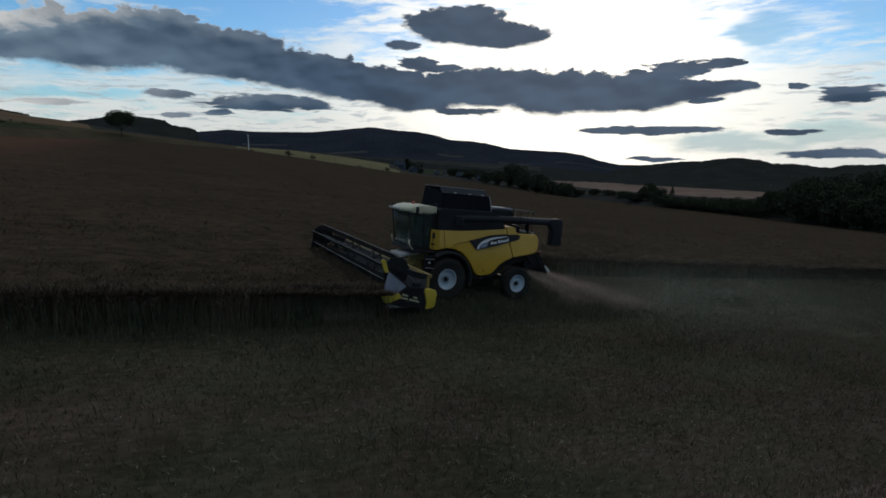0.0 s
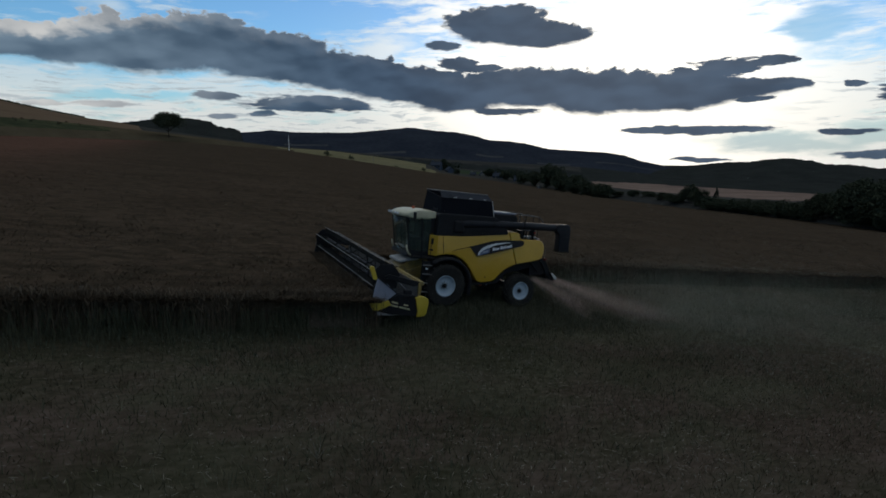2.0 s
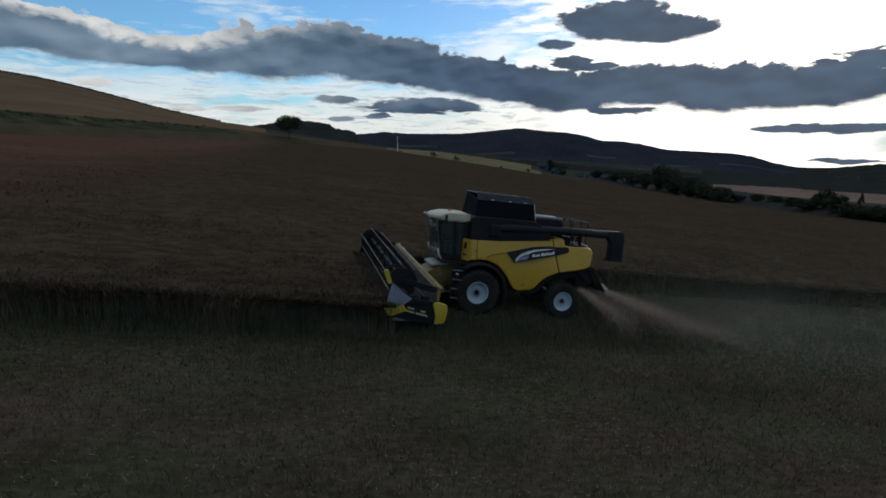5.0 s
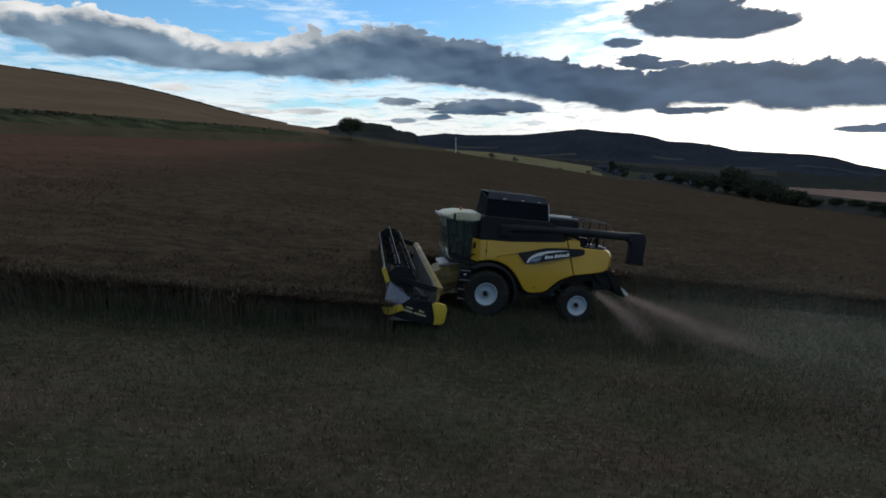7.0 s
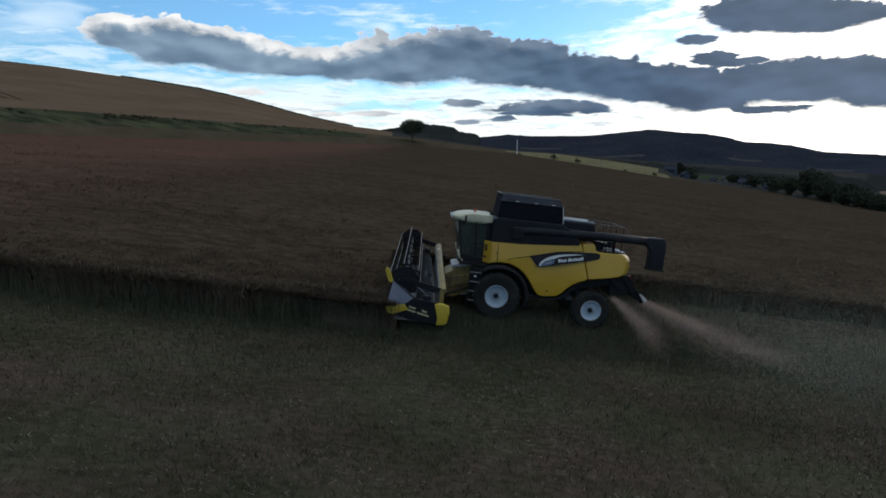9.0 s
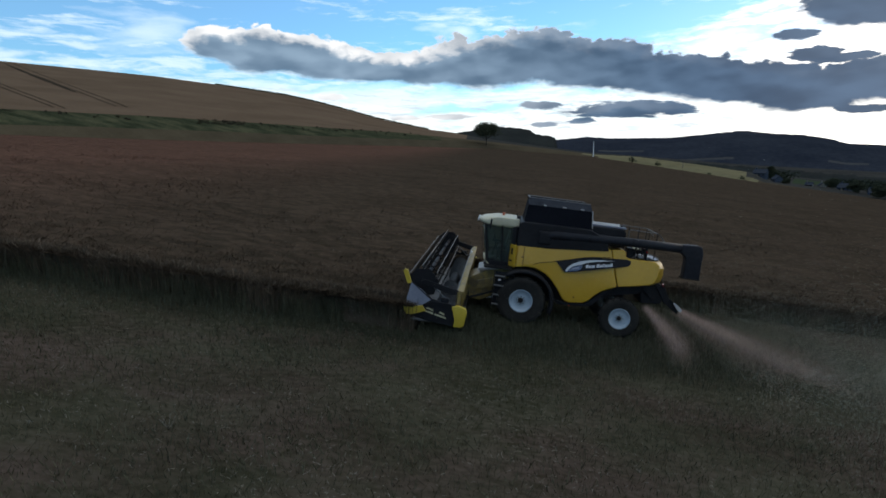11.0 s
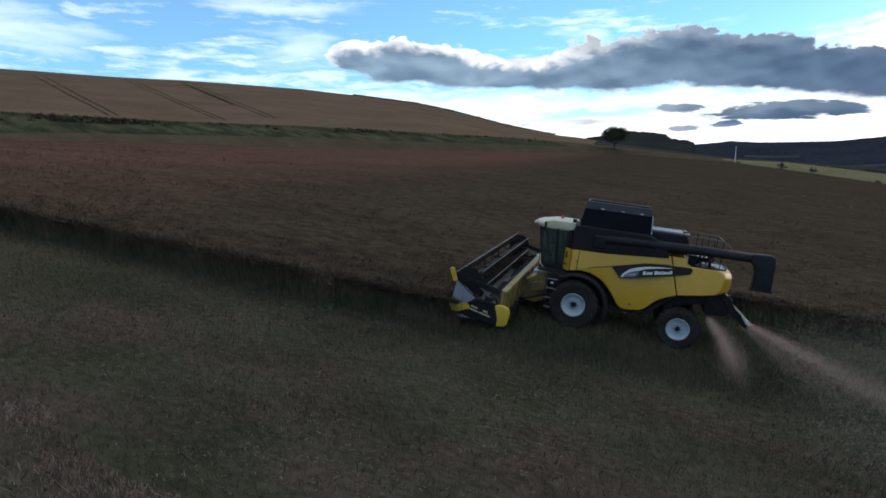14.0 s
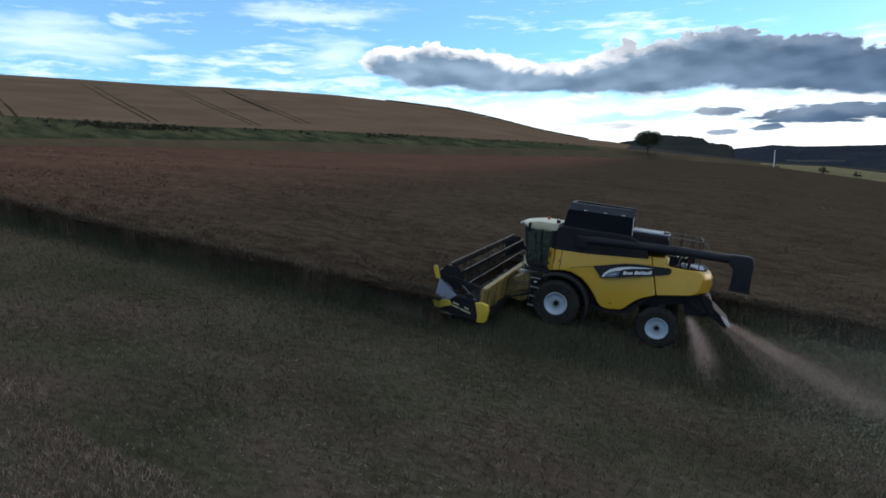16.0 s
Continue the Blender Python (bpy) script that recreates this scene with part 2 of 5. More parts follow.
# x gradient paints dusty haze as paler soil towards -x
STUBBLE = paint("stubble_soil", light_fade=(-36, -12, (1.42, 1.36, 1.28), (0.96, 0.98, 0.96)), a=(0.028, 0.024, 0.0165), b=(0.066, 0.053, 0.042), size=2.6, rough=0.95, bump=0.06, fine=16, spots=0.6, stretch=(0.55, 1, 1), tint=(3.4, (0.90, 0.99, 0.88), (1.14, 1.01, 1.05)))
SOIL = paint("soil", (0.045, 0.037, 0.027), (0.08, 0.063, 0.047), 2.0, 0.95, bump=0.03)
# x gradient paints redder crop, front-lit brighter towards -x, backlit darker towards +x
CROP = paint("ripe_crop", (0.036, 0.0265, 0.020), (0.059, 0.0425, 0.032), 5.0, 0.9, tint=(0.55, (0.80, 0.82, 0.81), (1.21, 1.17, 1.16)), bump=0.12, fine=22, spots=0.6, stretch=(0.5, 1, 1), light_fade=(-52, -14, (1.62, 1.25, 1.20), (0.87, 0.885, 0.835)))
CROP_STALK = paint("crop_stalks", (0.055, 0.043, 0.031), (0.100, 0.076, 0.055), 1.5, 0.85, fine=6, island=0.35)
# same painted front-lit to backlit gradient as the crop sheet
CROP_TOP = paint("crop_tops", (0.056, 0.041, 0.031), (0.086, 0.062, 0.047), 5.0, 0.9, tint=(0.55, (0.80, 0.82, 0.81), (1.21, 1.17, 1.16)), fine=9, spots=0.4, island=0.10, stretch=(0.5, 1, 1), light_fade=(-52, -14, (1.62, 1.25, 1.20), (0.87, 0.885, 0.835)))
# stalks carry the same painted haze, paler towards -x
CUT_STALK = paint("cut_stalks", (0.037, 0.034, 0.021), (0.081, 0.065, 0.046), 4.5, 0.9, light_fade=(-36, -12, (1.42, 1.36, 1.28), (0.96, 0.98, 0.96)), fine=9, spots=0.35, island=0.38, tint=(3.4, (0.90, 0.99, 0.88), (1.14, 1.01, 1.05)))
CROP_GREEN = paint("green_stalks", (0.036, 0.040, 0.026), (0.068, 0.067, 0.044), 1.5, 0.85, fine=6, island=0.35)
OLD_STALK = paint("older_stubble", (0.12, 0.082, 0.066), (0.24, 0.17, 0.14), 2.0, 0.9, fine=6, island=0.4)
STRAW = paint("straw", (0.075, 0.066, 0.050), (0.13, 0.112, 0.086), 0.8, 0.8, fine=6, island=0.45)
CHAFF = paint("chaff_dust", (0.34, 0.228, 0.188), (0.46, 0.325, 0.275), 1.0, 1.0, fine=4)
HAZE = paint("hanging_dust", (0.33, 0.325, 0.255), (0.44, 0.43, 0.345), 1.0, 1.0, fine=4)
VERGE = paint("dry_verge", (0.045, 0.036, 0.023), (0.070, 0.055, 0.035), 14.0, 0.95, bump=0.2, fine=14)
GRASS = paint("green_grass", (0.022, 0.026, 0.016), (0.060, 0.060, 0.035), 7.0, 0.95, tint=(10.0, (0.66, 0.72, 0.70), (1.20, 1.14, 1.08)), bump=0.3, fine=9, stretch=(0.5, 1, 1))
BARLEY = paint("barley_field", (0.086, 0.0585, 0.039), (0.113, 0.078, 0.053), 60.0, 0.95, bump=0.15, fine=30, spots=0.35)
TAN = paint("cut_field", (0.095, 0.083, 0.046), (0.145, 0.125, 0.072), 18.0, 0.95, fine=9, spots=0.6, stretch=(0.3, 1, 1))
GREEN_FIELD = paint("green_pasture", (0.022, 0.032, 0.018), (0.034, 0.045, 0.026), 60.0, 0.95, fine=12)
PINK = paint("harvested_field", (0.085, 0.060, 0.050), (0.185, 0.128, 0.104), 34.0, 0.95, fine=7, spots=0.55, stretch=(0.12, 1, 1))
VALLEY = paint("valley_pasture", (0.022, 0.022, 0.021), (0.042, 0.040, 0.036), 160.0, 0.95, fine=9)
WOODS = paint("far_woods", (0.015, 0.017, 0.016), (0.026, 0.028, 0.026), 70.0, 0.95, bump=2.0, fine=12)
# distance haze is put into this blue-grey moor colour
MOOR = paint("hazy_moor", (0.013, 0.016, 0.023), (0.026, 0.030, 0.038), 300.0, 0.95, bump=2.0, fine=14)
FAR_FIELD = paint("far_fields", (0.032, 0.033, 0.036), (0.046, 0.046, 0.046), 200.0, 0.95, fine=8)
TRACK = paint("wheel_tracks", (0.028, 0.022, 0.016), (0.045, 0.035, 0.026), 5.0, 0.95)
BRAMBLE = paint("brambles", (0.024, 0.021, 0.015), (0.046, 0.038, 0.027), 2.0, 0.9, fine=5, island=0.3)
LEAF = paint("leaves", (0.030, 0.035, 0.023), (0.050, 0.057, 0.037), 3.0, 0.86, fine=5, island=0.22)
NEEDLE = paint("needles", (0.020, 0.024, 0.017), (0.031, 0.036, 0.025), 2.0, 0.86, fine=5, island=0.3)
BARK = paint("bark", (0.03, 0.024, 0.018), (0.06, 0.05, 0.04), 0.6, 0.9, bump=0.02)
YELLOW = paint("yellow_paint", (0.305, 0.176, 0.007), (0.365, 0.212, 0.012), 2.5, 0.42, fine=20, spots=0.35, coat=0.10, gloss=0.4)
LEMON = paint("lemon_yellow_paint", (0.31, 0.215, 0.010), (0.38, 0.27, 0.020), 1.2, 0.5, fine=14, spots=0.4)
YELLOW_DUSTY = paint("dusty_yellow_paint", (0.060, 0.046, 0.024), (0.23, 0.155, 0.026), 0.9, 0.6, fine=6, spots=0.4)
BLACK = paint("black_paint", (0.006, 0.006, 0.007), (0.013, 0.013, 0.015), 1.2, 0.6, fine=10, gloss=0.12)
NAVY = paint("dark_blue_grey_paint", (0.003, 0.0035, 0.0055), (0.006, 0.007, 0.010), 1.0, 0.6, fine=9, gloss=0.02)
RUBBER = paint("tyre_rubber", (0.014, 0.0135, 0.013), (0.027, 0.026, 0.024), 0.5, 0.9, bump=0.004)
RIM = paint("white_rim_paint", (0.20, 0.255, 0.30), (0.29, 0.345, 0.39), 0.5, 0.5, fine=8)
CREAM = paint("cream_roof", (0.30, 0.275, 0.19), (0.40, 0.37, 0.26), 0.8, 0.5, fine=10)
GREY = paint("grey_panel", (0.12, 0.13, 0.17), (0.18, 0.19, 0.23), 0.6, 0.55, fine=10)
DARK_STEEL = paint("worn_dark_steel", (0.05, 0.05, 0.052), (0.10, 0.10, 0.10), 0.5, 0.55, fine=10)
REEL_BAR = paint("worn_reel_steel", (0.09, 0.085, 0.08), (0.17, 0.16, 0.155), 0.4, 0.6, fine=10)
PLATE = paint("dull_zinc_plate", (0.22, 0.22, 0.22), (0.34, 0.34, 0.33), 0.4, 0.6, fine=10)
STEEL = paint("bare_steel", (0.45, 0.45, 0.46), (0.62, 0.62, 0.62), 0.4, 0.42, metal=0.7, fine=10)
WHITE_PAINT = paint("white_decal", (0.52, 0.54, 0.56), (0.62, 0.64, 0.65), 0.5, 0.5)
TUBE_PAINT = paint("dark_tube_paint", (0.009, 0.010, 0.0125), (0.018, 0.019, 0.023), 1.0, 0.55, fine=9, gloss=0.10)
# lighter copy of the cover paint, with sky sheen put into the colour
GREY_BLUE = paint("sheen_blue_grey_paint", (0.010, 0.012, 0.017), (0.024, 0.027, 0.034), 0.7, 0.6, fine=9, gloss=0.05)
PALE_LETTER = paint("pale_yellow_lettering", (0.30, 0.27, 0.16), (0.38, 0.34, 0.21), 0.5, 0.5)
LETTER = paint("grey_white_lettering", (0.34, 0.35, 0.36), (0.42, 0.43, 0.44), 0.5, 0.5)
BLUE_PAINT = paint("blue_decal", (0.03, 0.05, 0.09), (0.05, 0.075, 0.13), 0.5, 0.5)
ORANGE = paint("orange_lens", (0.38, 0.07, 0.03), (0.46, 0.10, 0.04), 0.2, 0.25)
RED = paint("red_lens", (0.10, 0.012, 0.010), (0.16, 0.02, 0.016), 0.2, 0.25)
SEAT = paint("dark_cab_trim", (0.02, 0.02, 0.022), (0.04, 0.04, 0.045), 0.4, 0.8)
WALLS = paint("pale_render", (0.10, 0.10, 0.092), (0.16, 0.155, 0.14), 3.0, 0.9)
STONE = paint("grey_blue_cladding", (0.030, 0.040, 0.058), (0.048, 0.060, 0.078), 3.0, 0.9)
SLATE = paint("slate_roof", (0.022, 0.026, 0.034), (0.04, 0.045, 0.055), 2.0, 0.88)
POLE_WHITE = paint("pale_concrete", (0.55, 0.56, 0.56), (0.68, 0.68, 0.67), 1.0, 0.85)
TIMBER = paint("weathered_timber", (0.13, 0.11, 0.09), (0.20, 0.175, 0.145), 0.5, 0.9)
GLASS = bpy.data.materials.new("tinted_glass")
GLASS.use_nodes = True
glass_bsdf = GLASS.node_tree.nodes["Principled BSDF"]
glass_bsdf.inputs["Base Color"].default_value = (0.30, 0.38, 0.34, 1)
glass_bsdf.inputs["Roughness"].default_value = 0.04
glass_bsdf.inputs["Transmission Weight"].default_value = 0.96
glass_bsdf.inputs["IOR"].default_value = 1.12


# ---- building helpers ----
def part(name, bm, material, parent=None, label="", smooth=False):
    """One bmesh as one mesh object, under a thing or a part."""
    me = bpy.data.meshes.new(name)
    bmesh.ops.recalc_face_normals(bm, faces=bm.faces)
    bm.to_mesh(me)
    bm.free()
    me.materials.append(material)
    if smooth:
        me.polygons.foreach_set("use_smooth", [True] * len(me.polygons))
    ob = new(name, me)
    ob.parent = parent
    if label:
        ob["label"] = label
    return ob


def sheet(name, verts, faces, materials, slots=None, parent=None, smooth=True):
    """A mesh from computed arrays."""
    me = bpy.data.meshes.new(name)
    verts, faces = np.asarray(verts, np.float32), np.asarray(faces, np.int32)
    n = faces.shape[1]
    me.vertices.add(len(verts))
    me.vertices.foreach_set("co", verts.ravel())
    me.loops.add(faces.size)
    me.loops.foreach_set("vertex_index", faces.ravel())
    me.polygons.add(len(faces))
    me.polygons.foreach_set("loop_start", np.arange(0, faces.size, n, dtype=np.int32))
    for m in materials:
        me.materials.append(m)
    if slots is not None:
        me.polygons.foreach_set("material_index", np.asarray(slots, np.int32))
    me.polygons.foreach_set("use_smooth", np.full(len(faces), smooth))
    me.update(calc_edges=True)
    ob = new(name, me)
    ob.parent = parent
    return ob


def bevelled(bm, width, segments=2):
    bmesh.ops.remove_doubles(bm, verts=bm.verts, dist=1e-5)
    bmesh.ops.recalc_face_normals(bm, faces=bm.faces)
    edges = [e for e in bm.edges if len(e.link_faces) == 2 and e.calc_face_angle(0) > 0.35]
    if width > 0:
        bmesh.ops.bevel(bm, geom=edges, offset=width, segments=segments, affect="EDGES", profile=0.6, clamp_overlap=True)
    return bm


def block(c, s, bevel=0.02, m=None, segments=2):
    """A rounded box round c with the sides s."""
    bm = bmesh.new()
    bmesh.ops.create_cube(bm, size=1.0, matrix=Matrix.Translation(c) @ Matrix.Diagonal((*s, 1)))
    bevelled(bm, bevel, segments)
    if m is not None:
        bm.transform(m)
    return bm


def prism(outline, y0, y1, bevel=0.03, segments=2, lean=None):
    """An outline in x and z, extruded from y0 to y1. lean(x, z) shifts the two faces inwards."""
    bm = bmesh.new()
    rings = []
    for y, sign in ((y0, 1), (y1, -1)):
        rings.append([bm.verts.new((x, y + (sign * lean(x, z) if lean else 0), z)) for x, z in outline])
    bm.faces.new(rings[0])
    bm.faces.new(rings[1][::-1])
    for i in range(len(outline)):
        j = (i + 1) % len(outline)
        bm.faces.new((rings[0][i], rings[1][i], rings[1][j], rings[0][j]))
    return bevelled(bm, bevel, segments)


def rod(a, b, r, r2=None, sides=10, bm=None):
    """A round bar from a to b."""
    bm = bm or bmesh.new()
    a, b = Vector(a), Vector(b)
    turn = (b - a).to_track_quat("Z", "Y").to_matrix().to_4x4()
    bmesh.ops.create_cone(bm, cap_ends=True, segments=sides, radius1=r, radius2=r if r2 is None else r2, depth=(b - a).length,
                          matrix=Matrix.Translation((a + b) / 2) @ turn)
    return bm


def pipe(points, r, sides=8):
    """A bent tube through points."""
    bm = bmesh.new()
    pts = [Vector(p) for p in points]
    rings = []
    for i, p in enumerate(pts):
        way = (pts[min(i + 1, len(pts) - 1)] - pts[max(i - 1, 0)]).normalized()
        turn = way.to_track_quat("Z", "Y").to_matrix()
        rings.append([bm.verts.new(p + turn @ Vector((r * math.cos(2 * math.pi * k / sides), r * math.sin(2 * math.pi * k / sides), 0))) for k in range(sides)])
    for p, q in zip(rings, rings[1:]):
        for k in range(sides):
            bm.faces.new((p[k], p[(k + 1) % sides], q[(k + 1) % sides], q[k]))
    bm.faces.new(rings[0][::-1])
    bm.faces.new(rings[-1])
    return bm


def turned(profile, y=0.0, sides=40, first=True, last=True):
    """A profile of (radius, y) spun round the y axis."""
    bm = bmesh.new()
    rings = []
    for r, yy in profile:
        rings.append([bm.verts.new((r * math.cos(2 * math.pi * k / sides), yy + y, r * math.sin(2 * math.pi * k / sides))) for k in range(sides)])
    for p, q in zip(rings, rings[1:]):
        for k in range(sides):
            bm.faces.new((p[k], p[(k + 1) % sides], q[(k + 1) % sides], q[k]))
    if first:
        bm.faces.new(rings[0][::-1])
    if last:
        bm.faces.new(rings[-1])
    return bm


def moved(bm, m):
    bm.transform(m)
    return bm


def thing(name, m, label, category, group=""):
    ob = new(name)
    ob.matrix_world = m
    return tagged(ob, label, category, group)


# ---- the lie of the land ----
MID, EYE = (-5.5, -22.0), 6.2          # middle of the flight
SLOPE_X, SLOPE_Y = -0.122, 0.02
CROP_HEIGHT = 1.2


def curve(az, table):
    return np.interp(az, [p[0] for p in table], [p[1] for p in table])


FIELD_END = [(-180, 200), (-90, 170), (-67, 185), (-60, 200), (-45, 270), (-30, 380), (-15, 470), (0, 480), (20, 430), (40, 360), (60, 300), (90, 250), (180, 200)]
FIELD_EL = [(-180, -2), (-90, -7.0), (-67, -6.7), (-60.9, -6.29), (-54, -5.67), (-46.6, -5.15), (-38.3, -4.2), (-29.7, -2.84), (-22.9, -1.98), (-15.7, -0.84),
            (-9, 0.2), (0, 0.95), (10, 1.23), (21, 1.43), (38, 1.75), (46, 1.95), (60, 1.95), (90, 1.8), (180, -2)]
VERGE_EL = [(-180, -1.9), (-90, -6.8), (-38, -4.05), (-24, -2.04), (-23, -1.66), (-18.4, -0.95), (-13, -0.08), (-9, 0.33), (1.4, 1.55), (4.7, 1.79), (15.6, 2.14), (27, 2.54), (38, 2.72), (52, 2.7), (60, 2.45), (90, 2.2), (180, -1.9)]
STRIP_EL = [(-180, -1.7), (-90, -6.4), (-60, -5.6), (-38, -3.6), (-24, -1.80), (-23, -1.24), (-18.4, -0.50), (-13, 0.20), (-9, 0.44), (1.4, 1.75), (4.7, 2.06), (10.1, 2.6), (21.3, 3.27), (32.5, 3.77),
            (43, 3.94), (52, 4.13), (60, 4.3), (90, 4.3), (180, -1.7)]
CREST_EL = [(-180, -1), (-90, -5.0), (-60, -4.4), (-45, -3.7), (-35, -2.7), (-23, -1.35), (-9, 0.55), (1.4, 1.95), (5.3, 2.66), (7.4, 2.9), (10.1, 3.42), (12.9, 4.05), (15.7, 4.79), (18.5, 5.47),
            (21.3, 6.03), (26.9, 6.71), (32.4, 7.21), (37.8, 7.43), (42.8, 7.55), (47.6, 7.48), (54, 7.5), (59.7, 7.41), (90, 6.0), (180, -1)]
FAR_EL = [(-180, -0.5), (-90, -2.4), (-60, -2.5), (-45, -2.2), (-38, -1.5), (-23, -0.6), (-9, 0.6), (5, 1.2), (12, 1.0), (90, 1.0), (180, -0.5)]


def plane(x, y):
    return SLOPE_X * (x + 1.85) + SLOPE_Y * (y + 1.5) + 0.02


def land(x, y):
    """Height of the ground: a hillside that eases off uphill, a verge and a strip of grass, then the next hill or the valley."""
    x, y = np.asarray(x, float), np.asarray(y, float)
    dx, dy = x - MID[0], y - MID[1]
    r = np.maximum(np.hypot(dx, dy), 1e-6)
    az = np.degrees(np.arctan2(-dx, dy))
    end = curve(az, FIELD_END)
    z_end = EYE + end * np.tan(np.radians(curve(az, FIELD_EL))) - CROP_HEIGHT
    knee, ease = 36.0, 22.0
    kx, ky = MID[0] + dx / r * knee, MID[1] + dy / r * knee
    z_knee = plane(kx, ky)
    rate = SLOPE_X * dx / r + SLOPE_Y * dy / r
    decay = ease * (1 - np.exp(-(end - knee) / ease))
    s = (z_end - z_knee - rate * decay) / (end - knee - decay)
    q = np.maximum(r - knee, 0)
    z = np.where(r < knee, plane(x, y), z_knee + s * q + (rate - s) * ease * (1 - np.exp(-q / ease)))
    marks = [(end, z_end)]
    for step, table in ((end + 14, VERGE_EL), (end + 48, STRIP_EL), (np.full_like(end, 1000.0), CREST_EL), (np.full_like(end, 2100.0), FAR_EL)):
        marks.append((step, EYE + step * np.tan(np.radians(curve(az, table)))))
    marks.append((np.full_like(end, 4900.0), marks[-1][1] - 20))
    for n, ((r0, z0), (r1, z1)) in enumerate(zip(marks, marks[1:])):
        f = np.clip((r - r0) / (r1 - r0), 0, 1)
        if n == 2:
            f = 1 - (1 - f) ** 1.7      # rounded brow of the hill
        s0, s1 = (z0 - EYE) / r0, (z1 - EYE) / r1
        z = np.where(r > r0, EYE + r * (s0 + (s1 - s0) * f), z)
    return z


def spot(az, r):
    """Place on the ground at a bearing and distance from the middle of the flight."""
    x, y = MID[0] - r * math.sin(radians(az)), MID[1] + r * math.cos(radians(az))
    return Vector((x, y, float(land(x, y))))


def field_end(az):
    return float(curve(az, FIELD_END))


# one ground sheet in rings, its rings following the edges of the fields
AZ = np.concatenate([np.arange(-180, -80, 4.0), np.arange(-80, 80, 0.5), np.arange(80, 180, 4.0)])
end = curve(AZ, FIELD_END)
rings = [np.full_like(AZ, r) for r in (0.004, 3, 6, 9, 12, 15, 18, 21, 24, 27, 30, 34, 38, 43, 50, 60)]
for f in np.linspace(0.08, 1, 14):
    rings.append(60 + (end - 60) * f)
zone_edges = [len(rings)]
for f in (0.33, 0.66, 1):
    rings.append(end + 14 * f)
zone_edges.append(len(rings))
for f in np.linspace(0.12, 1, 8):
    rings.append(end + 14 + 34 * f)
zone_edges.append(len(rings))
for f in np.linspace(0.03, 1, 26) ** 1.5:
    rings.append(end + 48 + (1000 - end - 48) * f)
zone_edges.append(len(rings))
for f in np.linspace(0.04, 1, 24):
    rings.append(np.full_like(AZ, 1000 + 1100 * f))
for r in (2300, 2600, 3000, 3600, 4200, 4900):
    rings.append(np.full_like(AZ, float(r)))
ring = np.array(rings)
GX, GY = MID[0] - ring * np.sin(np.radians(AZ)), MID[1] + ring * np.cos(np.radians(AZ))
GZ = land(GX, GY)
nr, na = ring.shape
ids = np.arange(nr * na).reshape(nr, na)
quads = np.stack([ids[:-1], np.roll(ids[:-1], -1, 1), np.roll(ids[1:], -1, 1), ids[1:]], -1).reshape(-1, 4)
el_mid = np.degrees(np.arctan2(GZ - EYE, ring))
zone = np.zeros((nr - 1, na), int)
for i in range(nr - 1):
    e = (el_mid[i] + el_mid[i + 1]) / 2
    if i < zone_edges[0] - 1:
        zone[i] = 0
    elif i < zone_edges[1] - 1:
        zone[i] = np.where(AZ > -9.6, 1, np.where(AZ > -23.7, 4, np.where(AZ > -40, 1, 5)))
    elif i < zone_edges[2] - 1:
        zone[i] = np.where(AZ > -8.5, 2, np.where(AZ > -22.8, 4, 5))
        zone[i] = np.where((AZ < 6) & (AZ > -8.5), 1, zone[i])
    elif i < zone_edges[3] - 1:
        zone[i] = np.where(AZ > 3, 3, np.where((AZ < -26.2) & (AZ > -29.1) & (e > -2.18) & (e < -1.6), 7, 5))
    else:
        zone[i] = np.where((AZ < -39.5) & (AZ > -57.8 + (e + 3.3) * 4) & (e > -3.95 + (AZ + 40) * 0.012) & (e < -2.8 + (AZ + 40) * 0.036), 6, np.where((AZ < -38.5) & (e >= -2.8 + (AZ + 40) * 0.036), 8, 5))
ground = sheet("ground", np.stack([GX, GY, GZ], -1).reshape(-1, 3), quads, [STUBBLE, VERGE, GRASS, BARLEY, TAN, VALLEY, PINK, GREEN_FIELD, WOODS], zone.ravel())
tagged(ground, "stubble field running into verge, pasture and valley land", "ground", kind="structure")


